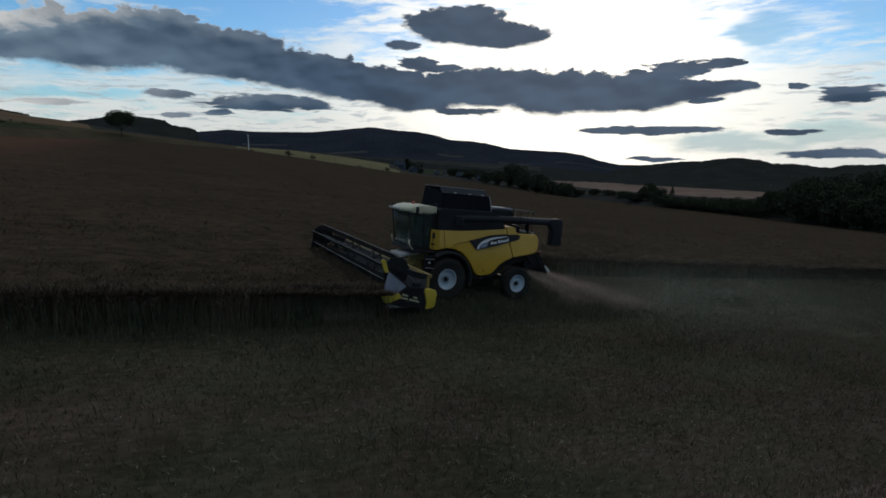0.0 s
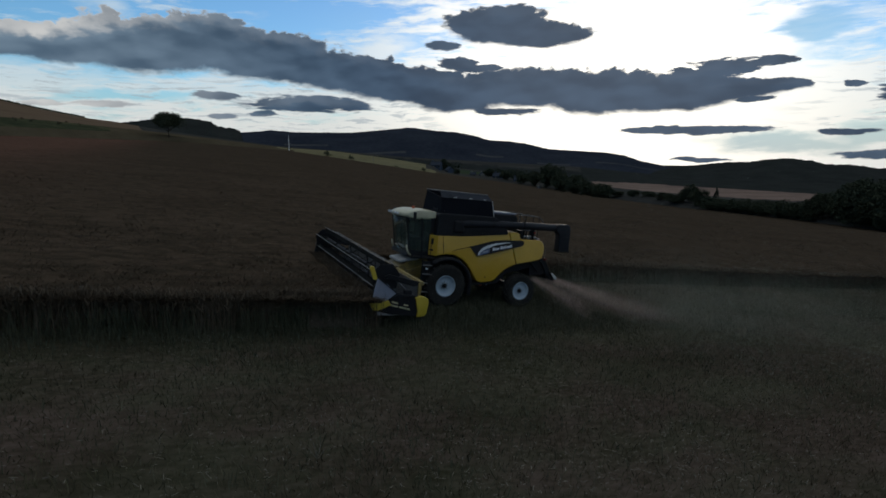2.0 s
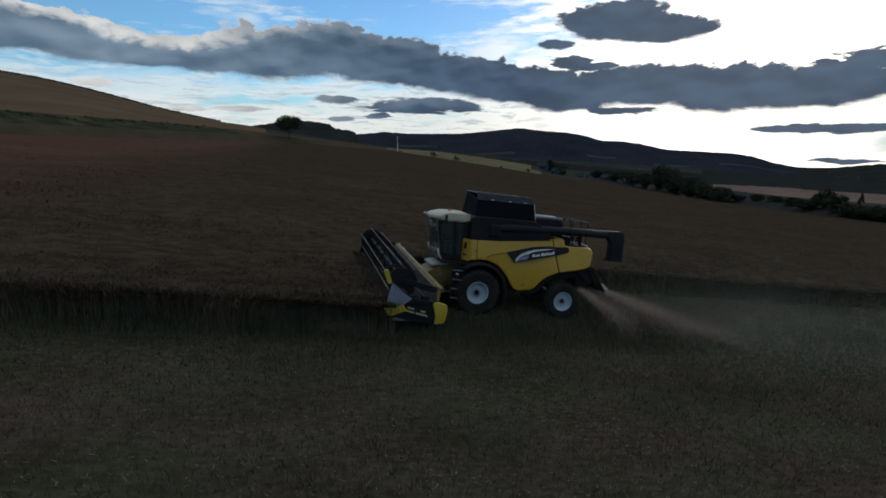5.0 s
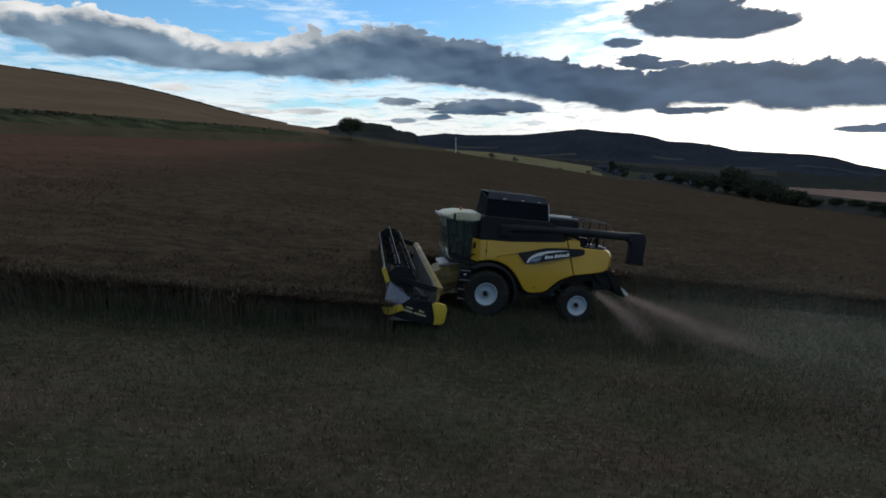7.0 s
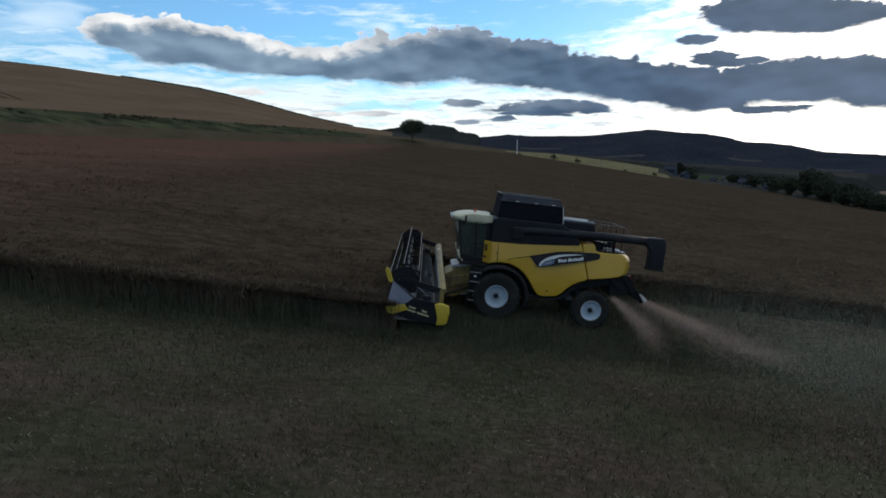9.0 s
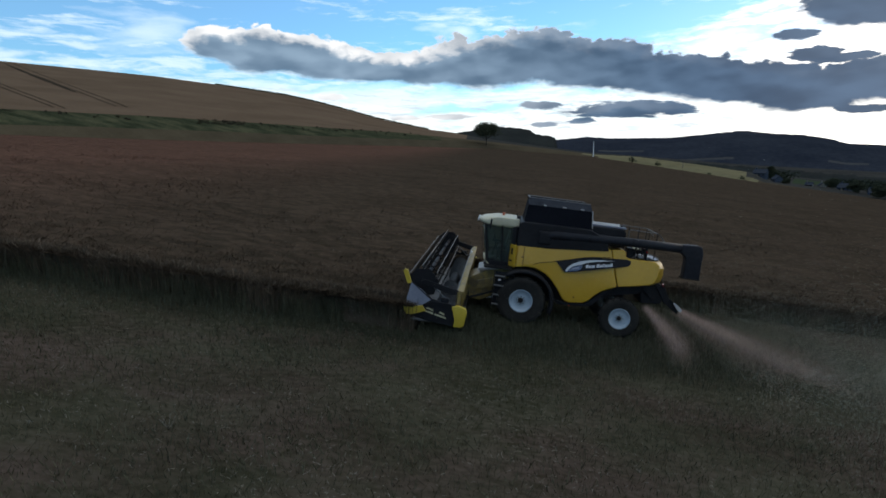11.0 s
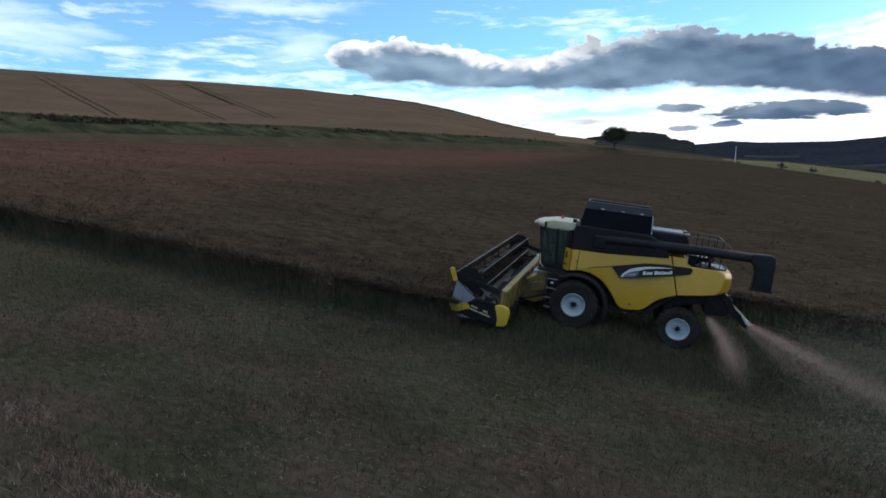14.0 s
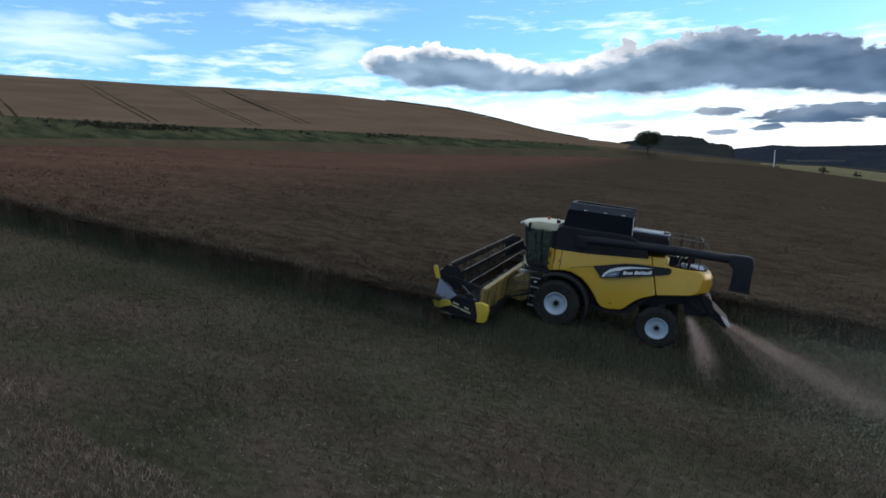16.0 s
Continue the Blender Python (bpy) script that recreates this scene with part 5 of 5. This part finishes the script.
for row in range(3):
    for k in range(17):
        az_ = -60.6 - k * 1.5 - row * 0.6 + float(rng.uniform(-0.4, 0.4))
        src = kinds[int(rng.integers(4))]
        put_tree(src, az_, field_end(az_) + 4 + row * 9, float(rng.uniform(12.5, 16)), float(rng.uniform(10, 14)), float(rng.uniform(0, 6)))


def make_pole(name, label, az_, r, h, material, arms):
    p = spot(az_, r)
    root = thing(name, pose(p.x, p.y, p.z - 0.3), label, "pole")
    part("shaft", rod((0, 0, 0), (0, 0, h + 0.3), 0.28 if arms < 2 else 0.17, 0.19 if arms < 2 else 0.12, 12), material, root)
    for k in range(arms):
        part("cross_arm", block((0, 0, h - 0.4 - k * 0.9), (2.4, 0.14, 0.16), 0.02), TIMBER, root)
        for x in (-1.0, 0, 1.0):
            part("insulator", rod((x, 0, h - 0.32 - k * 0.9), (x, 0, h - 0.05 - k * 0.9), 0.06, 0.04, 8), WHITE_PAINT, root)
    return root


make_pole("utility_pole", "pale concrete pole standing at the field edge", -9.05, field_end(-9) + 6, 12.5, POLE_WHITE, 1)
make_pole("utility_pole", "weathered timber pole with cross arms", -37.15, field_end(-37.2) + 6, 10.5, TIMBER, 2)
make_pole("fence_post", "thin timber post beside the cut field", -17.2, field_end(-17.2) + 12, 4.0, TIMBER, 0)


def make_house(label, az_, r, turn, size, wall_mat, rise=0.9):
    """A small house with walls, pitched roof, chimney, door and windows."""
    L_, W_, H_ = size
    p = spot(az_, r)
    root = thing("house", pose(p.x, p.y, p.z - 0.4 + rise, 0, 0, az_ + turn), label, "house", "hamlet")
    part("wall", prism([(-W_ / 2, -1.5), (-W_ / 2, H_), (0, H_ + W_ * 0.42), (W_ / 2, H_), (W_ / 2, -1.5)], -L_ / 2, L_ / 2, 0), wall_mat, root)
    for s in (-1, 1):
        roof_ = part("roof", prism([(s * (W_ / 2 + 0.4), H_ - 0.25), (0, H_ + W_ * 0.42 + 0.08), (0, H_ + W_ * 0.42 + 0.30), (s * (W_ / 2 + 0.45), H_ - 0.05)], -L_ / 2 - 0.3, L_ / 2 + 0.3, 0), SLATE, root, "grey slate roof")
    part("chimney", block((0, L_ * 0.36, H_ + W_ * 0.5), (0.7, 0.9, 1.5), 0.03), wall_mat, root)
    for s in (-1, 1):
        for k in range(3):
            pane = part("window", block((s * (W_ / 2 + 0.01), -L_ * 0.3 + k * L_ * 0.3, H_ * 0.55), (0.06, 1.1, 1.2), 0.01), BLACK, root, "dark window")
            part("sill", block((s * (W_ / 2 + 0.06), -L_ * 0.3 + k * L_ * 0.3, H_ * 0.55 - 0.66), (0.16, 1.3, 0.1), 0.01), WALLS, pane)
    part("door", block((-W_ / 2 - 0.01, L_ * 0.15, 1.0), (0.06, 1.0, 2.1), 0.01), TIMBER, root)
    return root


make_house("blue-grey clad farm building beside the cut field", -23.6, 470, 70, (9, 6, 3.0), STONE, 0.3)
make_house("grey stone house below a tall tree", -24.9, 450, 20, (7, 5, 2.4), STONE, 0.0)
make_house("white rendered cottage with slate roof", -27.3, 440, 80, (4, 4, 1.6), WALLS, -0.6)
make_house("white rendered cottage with slate roof", -28.2, 450, 15, (4, 4, 1.8), WALLS, -0.4)
make_house("dark stone house half hidden by trees", -29.9, 430, 60, (8, 5.5, 2.4), STONE, -0.3)
make_house("dark stone cottage half hidden by trees", -31.8, 410, 100, (6, 4.5, 2.0), STONE, -0.3)
make_house("small pale shed by the field edge", -33.8, 345, 10, (3, 2.5, 1.4), WALLS, -0.2)
# clumps of trees all over the valley floor
cs, rad = [], []
for k in range(620):
    q = -24 - 36 * float(rng.uniform(0, 1))
    r = float(rng.uniform(field_end(q) + 70, 1150))
    if noise.noise(Vector((q * 0.35, r * 0.006, 2))) < -0.12 or q < -38.5 or (-29.6 < q < -25.8 and r < 1010):
        continue
    p = spot(q, r)
    for _ in range(3):
        cs.append((p.x + rng.normal(0, 7), p.y + rng.normal(0, 7), p.z + rng.uniform(1.5, 5.5)))
        rad.append(rng.uniform(2.5, 5.0))
v, f = leaves(np.array(cs), np.array(rad), 34, 1.5, rng)
tagged(sheet("valley_trees", v, f, [NEEDLE], None, None, False), "dark clumps of trees across the valley floor", "woodland", kind="stuff")

# ---- wheel tracks up the barley hill ----
def hill_point(az_, e):
    """The place on the hill that lies at that elevation from the middle of the flight."""
    r = np.linspace(field_end(az_) + 48, 995, 400)
    x, y = MID[0] - r * math.sin(radians(az_)), MID[1] + r * math.cos(radians(az_))
    z = land(x, y)
    k = int(np.argmin(np.abs(np.degrees(np.arctan2(z - EYE, r)) - e)))
    return Vector((x[k], y[k], z[k]))


for a0, e0, a1, e1, wide in ((54.1, 7.15, 48.7, 4.25, 0.7), (53.4, 7.15, 48.0, 4.25, 0.7), (47.6, 7.3, 40.0, 4.2, 0.55), (47.0, 7.3, 39.2, 4.15, 0.55), (43.1, 7.4, 35.5, 4.5, 0.6), (42.5, 7.4, 34.6, 4.45, 0.6),
                             (42.9, 7.3, 38.4, 5.5, 3.2), (61.2, 6.6, 59.2, 4.25, 0.8), (60.8, 6.9, 58.3, 4.25, 0.8)):
    vs = []
    for f in np.linspace(0, 1, 30):
        wob = 0.12 * math.sin(f * 9 + a0)
        p, q = hill_point(a0 + (a1 - a0) * f + wob * 0.3, e0 + (e1 - e0) * f), hill_point(a0 + (a1 - a0) * f + 0.05, e0 + (e1 - e0) * f)
        side = Vector((q.x - p.x, q.y - p.y, 0)).normalized() * wide * (1 if wide < 1 else math.sin(math.pi * (0.1 + 0.8 * f)))
        for s in (-1, 1):
            t_ = p + side * s
            vs.append((t_.x, t_.y, float(land(t_.x, t_.y)) + 0.25))
    tagged(sheet("wheel_track", vs, [(2 * k, 2 * k + 1, 2 * k + 3, 2 * k + 2) for k in range(29)], [TRACK]), "dark wheel track through the barley", "track", "barley tracks", "structure")
# scrub along the grass strip
vs, fs, base = [], [], 0
for a0, a1, count in ((45, 54, 170), (25, 29, 70), (33, 60, 60), (8, 24, 40)):
    a = rng.uniform(a0, a1, count)
    cs, rad = [], []
    for q in a:
        r = field_end(q) + rng.uniform(34, 47)
        p = spot(q, r)
        cs.append((p.x, p.y, p.z + 0.3))
        rad.append(rng.uniform(0.6, 1.7))
    v, f = leaves(np.array(cs), np.array(rad), 40, 0.5, rng)
    vs.append(v)
    fs.append(f + base)
    base += len(v)
tagged(sheet("scrub", np.concatenate(vs), np.concatenate(fs), [BRAMBLE], None, None, False), "dark scrub and brambles along a grass strip", "scrub", kind="stuff")

# low hedge along the brow of the barley hill
cs, rad = [], []
for q in np.arange(7.5, 27.5, 0.035):
    p = spot(q, float(rng.uniform(978, 992)))
    cs.append((p.x, p.y, p.z + rng.uniform(0.2, 1.2)))
    rad.append(rng.uniform(0.8, 1.9) * min(1.0, 0.25 + (27.5 - q) / 6))
v, f = leaves(np.array(cs), np.array(rad), 26, 1.1, rng)
tagged(sheet("brow_hedge", v, f, [LEAF], None, None, False), "low dark hedge along the brow of a barley hill", "hedge", kind="stuff")

# ---- standing crop ----
EDGE_X = -5.45                           # the header has cut up to here
def crop_sheet(name, az_list, near_y):
    a = np.asarray(az_list)
    stop = curve(a, FIELD_END) + 1.0
    start = np.minimum((near_y - MID[1]) / np.maximum(np.cos(np.radians(a)), 1e-3), stop - 1.0)
    fr = np.linspace(0, 1, 84) ** 2.1
    r = start + (stop - start) * fr[:, None]
    x, y = MID[0] - r * np.sin(np.radians(a)), MID[1] + r * np.cos(np.radians(a))
    z = land(x, y)
    lift = np.empty_like(z)
    for i in range(z.shape[0]):
        for j in range(z.shape[1]):
            p = Vector((x[i, j] * 0.8, y[i, j] * 1.2, 0))
            lift[i, j] = CROP_HEIGHT - 0.15 + 0.10 * noise.noise(p) + 0.08 * noise.noise(p * 2.7) + 0.10 * noise.noise(p * 0.12)
    lift[0] -= 0.22
    g = np.stack([x, y, z + lift], -1)
    foot = np.stack([x[0], y[0], z[0] - 0.1], -1)[None]
    tail_ = np.stack([x[-1], y[-1], z[-1] - 0.1], -1)[None]
    g = np.concatenate([foot, g, tail_])
    n0, n1 = g.shape[:2]
    idn = np.arange(n0 * n1).reshape(n0, n1)
    fq = np.stack([idn[:-1, :-1], idn[:-1, 1:], idn[1:, 1:], idn[1:, :-1]], -1)
    slot = np.zeros(fq.shape[:2], int)
    slot[0] = 1
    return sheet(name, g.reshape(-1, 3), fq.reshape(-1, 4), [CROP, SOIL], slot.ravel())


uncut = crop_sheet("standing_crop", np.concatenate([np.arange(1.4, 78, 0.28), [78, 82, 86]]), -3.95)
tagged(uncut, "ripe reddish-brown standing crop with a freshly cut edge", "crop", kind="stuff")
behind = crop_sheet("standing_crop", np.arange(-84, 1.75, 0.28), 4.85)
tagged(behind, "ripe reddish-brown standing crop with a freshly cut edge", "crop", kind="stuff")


def blades(x, y, z0, h, wide, lean_by, g, z_top=None):
    """Upright thin triangles, pairs of corners at the foot and one at the tip."""
    n = len(x)
    a = g.uniform(0, 2 * math.pi, n)
    dx, dy = np.cos(a) * wide / 2, np.sin(a) * wide / 2
    lx, ly = g.normal(0, 1, n) * lean_by * h, g.normal(0, 1, n) * lean_by * h
    v = np.stack([np.stack([x - dx, y - dy, z0], -1), np.stack([x + dx, y + dy, z0], -1), np.stack([x + lx + dx * 0.5, y + ly + dy * 0.5, z0 + h], -1),
                  np.stack([x + lx - dx * 0.5, y + ly - dy * 0.5, z0 + h], -1)], 1)
    return v.reshape(-1, 3), np.arange(n * 4).reshape(-1, 4)


def scatter(name, label, category, sets, material):
    vs, fs, base = [], [], 0
    for v, f in sets:
        vs.append(v)
        fs.append(f + base)
        base += len(v)
    return tagged(sheet(name, np.concatenate(vs), np.concatenate(fs), [material], None, None, False), label, category, kind="stuff")


# plants of the cut edges
sets, green = [], []
for x0, x1, y0, n in ((-75, -5.7, -4.25, 15000), (-5.4, 90, 4.6, 13000)):
    near = -5.8 if y0 < 0 else 4
    x = near + (x1 - x0) * rng.uniform(0, 1, n) ** 1.6 * (-1 if y0 < 0 else 1)
    y = y0 + np.abs(rng.normal(0, 0.28, n)) - 0.05 + 0.10 * np.sin(x * 1.3) + 0.08 * np.sin(x * 3.1)
    if y0 < 0:
        y = np.where(x > -9, np.maximum(y, -3.85), y)
    sets.append(blades(x, y, land(x, y) - 0.03, rng.uniform(0.75, 1.28, n), rng.uniform(0.012, 0.035, n), 0.10, rng))
    m_ = n
    y2 = y0 - 0.05 + np.abs(rng.normal(0, 0.3, m_)) - rng.uniform(0, 0.55, m_) ** 2
    if y0 < 0:
        y2 = np.where(x > -8, np.maximum(y2, -3.85), y2)
    green.append(blades(x[:m_], y2, land(x[:m_], y2) - 0.03, rng.uniform(0.25, 0.90, m_), rng.uniform(0.012, 0.035, m_), 0.18, rng))
    # pods and side shoots near the top
    k_ = n * 2
    px = np.repeat(x, 2) + rng.normal(0, 0.08, k_)
    py = np.repeat(y, 2) + rng.normal(0, 0.08, k_)
    sets.append(blades(px, py, land(px, py) + rng.uniform(0.65, 1.1, k_), rng.uniform(0.10, 0.25, k_), rng.uniform(0.02, 0.05, k_), 0.5, rng))
n = 3000
y = rng.uniform(-4.2, 4.2, n)
x = EDGE_X - 0.1 - np.abs(rng.normal(0, 0.3, n))
sets.append(blades(x, y, land(x, y), rng.uniform(0.8, 1.25, n), rng.uniform(0.012, 0.035, n), 0.1, rng))
# tufts on the canopy, thinning with distance
n = 470000
az_t = rng.uniform(-72, 74, n)
near_y = np.where(az_t > 0, -4.3, 4.5)
r0 = (near_y - MID[1]) / np.cos(np.radians(az_t))
r_t = r0 + (curve(az_t, FIELD_END) - r0) * rng.uniform(0, 1, n) ** 2.4
keep = (r0 < curve(az_t, FIELD_END) - 5)
az_t, r_t = az_t[keep], r_t[keep]
x, y = MID[0] - r_t * np.sin(np.radians(az_t)), MID[1] + r_t * np.cos(np.radians(az_t))
grow = 1 + r_t / 70
n = len(x)
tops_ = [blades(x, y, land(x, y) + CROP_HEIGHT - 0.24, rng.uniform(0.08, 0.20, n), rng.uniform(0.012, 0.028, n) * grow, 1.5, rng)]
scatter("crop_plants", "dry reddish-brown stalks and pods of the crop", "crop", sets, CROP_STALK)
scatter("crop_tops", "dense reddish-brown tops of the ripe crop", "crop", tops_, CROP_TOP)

# ---- stubble ----
def stubble_spots(n, power=1.0):
    x = rng.uniform(-50, 62, n)
    y = -19.0 + 23.5 * rng.uniform(0, 1, n) ** power
    ok = np.where(x < EDGE_X, y < -4.4, y < 4.4)
    return x[ok], y[ok]


x, y = stubble_spots(350000, 1.12)
y = np.round(y / 0.17) * 0.17 + rng.normal(0, 0.035, len(y))
n = len(x)
cut = [blades(x, y, land(x, y) - 0.02, rng.uniform(0.05, 0.17, n), rng.uniform(0.009, 0.020, n), 0.55, rng)]
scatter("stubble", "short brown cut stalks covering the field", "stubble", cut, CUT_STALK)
x, y = stubble_spots(80000, 1.2)
patch = np.array([noise.noise(Vector((a * 0.25, b * 0.4, 5))) for a, b in zip(x, y)])
keep = rng.uniform(-0.5, 0.55, len(x)) < patch
x, y = x[keep], y[keep]
n = len(x)
z = land(x, y) + rng.uniform(0.02, 0.16, n)
a, ln, wd = rng.uniform(0, 2 * math.pi, n), rng.uniform(0.03, 0.12, n), rng.uniform(0.003, 0.006, n)
dx, dy = np.cos(a), np.sin(a)
tilt = rng.normal(0, 0.25, n) * ln
v = np.stack([np.stack([x - dy * wd, y + dx * wd, z], -1), np.stack([x + dy * wd, y - dx * wd, z], -1),
              np.stack([x + dx * ln + dy * wd, y + dy * ln - dx * wd, z + tilt], -1), np.stack([x + dx * ln - dy * wd, y + dy * ln + dx * wd, z + tilt], -1)], 1).reshape(-1, 3)
scatter("straw_litter", "pale loose straw lying on the stubble", "straw", [(v, np.arange(n * 4).reshape(-1, 4))], STRAW)
x, y = stubble_spots(400000, 0.8)
patch = np.array([noise.noise(Vector((a * 0.18, b * 0.3, 9))) for a, b in zip(x, y)])
along = np.where(x < EDGE_X, 0.6 * np.exp(-np.abs(y + 4.8) / 1.3), np.exp(-np.abs(y + 2.5) / 3.0))
keep = rng.uniform(-0.2, 0.9, len(x)) < patch * 0.7 + along * 0.75
x, y = x[keep], y[keep]
n = len(x)
green.append(blades(x, y, land(x, y) - 0.02, rng.uniform(0.06, 0.24, n), rng.uniform(0.010, 0.024, n), 0.5, rng))
x = np.concatenate([-5.4 + 24 * rng.beta(1.0, 2.2, 42000), rng.uniform(-50, -5.4, 16000)])
y = np.concatenate([4.4 - 9.2 * rng.uniform(0, 1, 42000) ** 0.9 + rng.normal(0, 0.7, 42000), -4.35 - rng.exponential(0.75, 16000)])
y[:42000] = np.minimum(y[:42000], 4.3)
n = len(x)
fresh = np.clip(1.2 - np.maximum(0, -4.6 - y) * 0.6, 0.25, 1) * np.clip(1.1 - np.maximum(0, x - 2) / 8, 0.25, 1)
green.append(blades(x, y, land(x, y) - 0.02, rng.uniform(0.10, 0.36, n) * fresh, rng.uniform(0.010, 0.024, n), 0.14, rng))
scatter("green_regrowth", "green stems and weeds among the cut stalks", "weeds", green, CROP_GREEN)

# an older, redder row of stubble nearer the flight line
n = 60000
x = rng.uniform(-34, 10, n)
y = -17.0 - 0.17 * x * (x > -16) + 2.72 * (x <= -16) + 0.45 - rng.exponential(0.9, n) + 0.25 * np.sin(x * 0.9)
patch = np.array([noise.noise(Vector((a * 0.45, b * 0.8, 12))) for a, b in zip(x, y)])
keep = rng.uniform(-0.5, 0.5, n) < patch + 0.05
x, y = x[keep], y[keep]
n = len(x)
scatter("older_stubble", "reddish-tan older stubble in an uneven row", "stubble", [blades(x, y, land(x, y) - 0.02, rng.uniform(0.05, 0.15, n), rng.uniform(0.007, 0.014, n), 0.45, rng)], OLD_STALK)

# one pale dried weed standing out of the stubble
weed = thing("dry_weed", pose(-9.4, -12.0, float(land(-9.4, -12.0))), "pale dried weed with splayed stems on the stubble", "weed")
for k in range(7):
    a = k * 0.9
    part("stem", rod((0, 0, -0.02), (0.16 * math.cos(a), 0.16 * math.sin(a), 0.20 + 0.03 * (k % 3)), 0.006, 0.004, 5), STRAW, weed)

# ---- chaff thrown out behind the machine ----
def flakes(p, size, g):
    n = len(p)
    a, b = g.normal(size=(n, 3)), g.normal(size=(n, 3))
    s = size * g.uniform(0.5, 1.5, (n, 1))
    v = np.stack([p, p + a / np.linalg.norm(a, axis=1)[:, None] * s, p + b / np.linalg.norm(b, axis=1)[:, None] * s], 1)
    return v.reshape(-1, 3), np.arange(n * 3).reshape(-1, 3)


def thrown(n, start, spread, speed, t_max, fall, g, fading):
    """Flakes along slowing, falling arcs that fan out."""
    u = g.uniform(-1, 1, n)
    t_ = t_max * g.uniform(0, 1, n) ** fading
    p = np.array(start) + np.stack([g.normal(0, 0.05, n), u * spread[0], g.normal(0, 0.05, n)], -1)
    way = np.array(speed) + np.stack([g.normal(0, 0.10, n) * speed[0], u * spread[1] + g.normal(0, 0.28, n), g.normal(0, 0.22, n)], -1)
    p = p + way * t_[:, None]
    p[:, 2] -= fall * t_ ** 2
    p += g.normal(size=(n, 3)) * (0.03 + 0.17 * t_[:, None])
    floor = land(p[:, 0], p[:, 1]) + 0.03
    p[:, 2] = np.maximum(p[:, 2], floor + np.abs(g.normal(0, 0.25, n)) * (p[:, 2] < floor))
    return p


clouds_ = [flakes(thrown(190000, (4.15, -0.3, 0.50), (0.30, 0.7), (4.3, -2.9, -1.72), 1.0, 0.0, rng, 1.0), 0.0060, rng),
           flakes(thrown(84000, (2.85, -0.8, 0.70), (0.15, 0.5), (0.55, -3.3, -0.5), 1.0, 0.2, rng, 0.9), 0.0060, rng),
           flakes(thrown(42000, (4.0, -0.5, 0.45), (0.3, 0.8), (2.0, -3.2, -1.0), 1.2, 0.1, rng, 0.9), 0.0060, rng)]
n = 420000
haze = np.stack([4 + rng.gamma(2.0, 6.5, n), rng.normal(-3.0, 4.4, n), np.zeros(n)], -1)
haze[:, 1] = np.where(haze[:, 1] > 4.2, 4.2 - np.abs(rng.normal(0, 2, n)), haze[:, 1])
drift = np.array([noise.noise(Vector((a * 0.16, b * 0.25, 21))) for a, b in haze[::1, :2]])
haze = haze[rng.uniform(-0.5, 0.5, n) < drift + 0.15]
haze[:, 2] = land(haze[:, 0], haze[:, 1]) + 0.1 + rng.exponential(0.85, len(haze))
near_dust = np.stack([rng.normal(-1.0, 5.5, 80000), -2.2 - rng.exponential(2.2, 80000), np.zeros(80000)], -1)
drift = np.array([noise.noise(Vector((a * 0.13, b * 0.2, 33))) for a, b in near_dust[:, :2]])
near_dust = near_dust[rng.uniform(-0.5, 0.5, 80000) < drift + 0.12]
near_dust[:, 2] = land(near_dust[:, 0], near_dust[:, 1]) + 0.05 + rng.exponential(0.75, len(near_dust))
scatter("dust_haze", "thin grey dust hanging behind the harvester", "dust", [flakes(haze, 0.0115, rng), flakes(near_dust, 0.0062, rng)], HAZE)
scatter("chaff_plume", "pale chaff and dust blown out behind the harvester", "dust", clouds_, CHAFF)
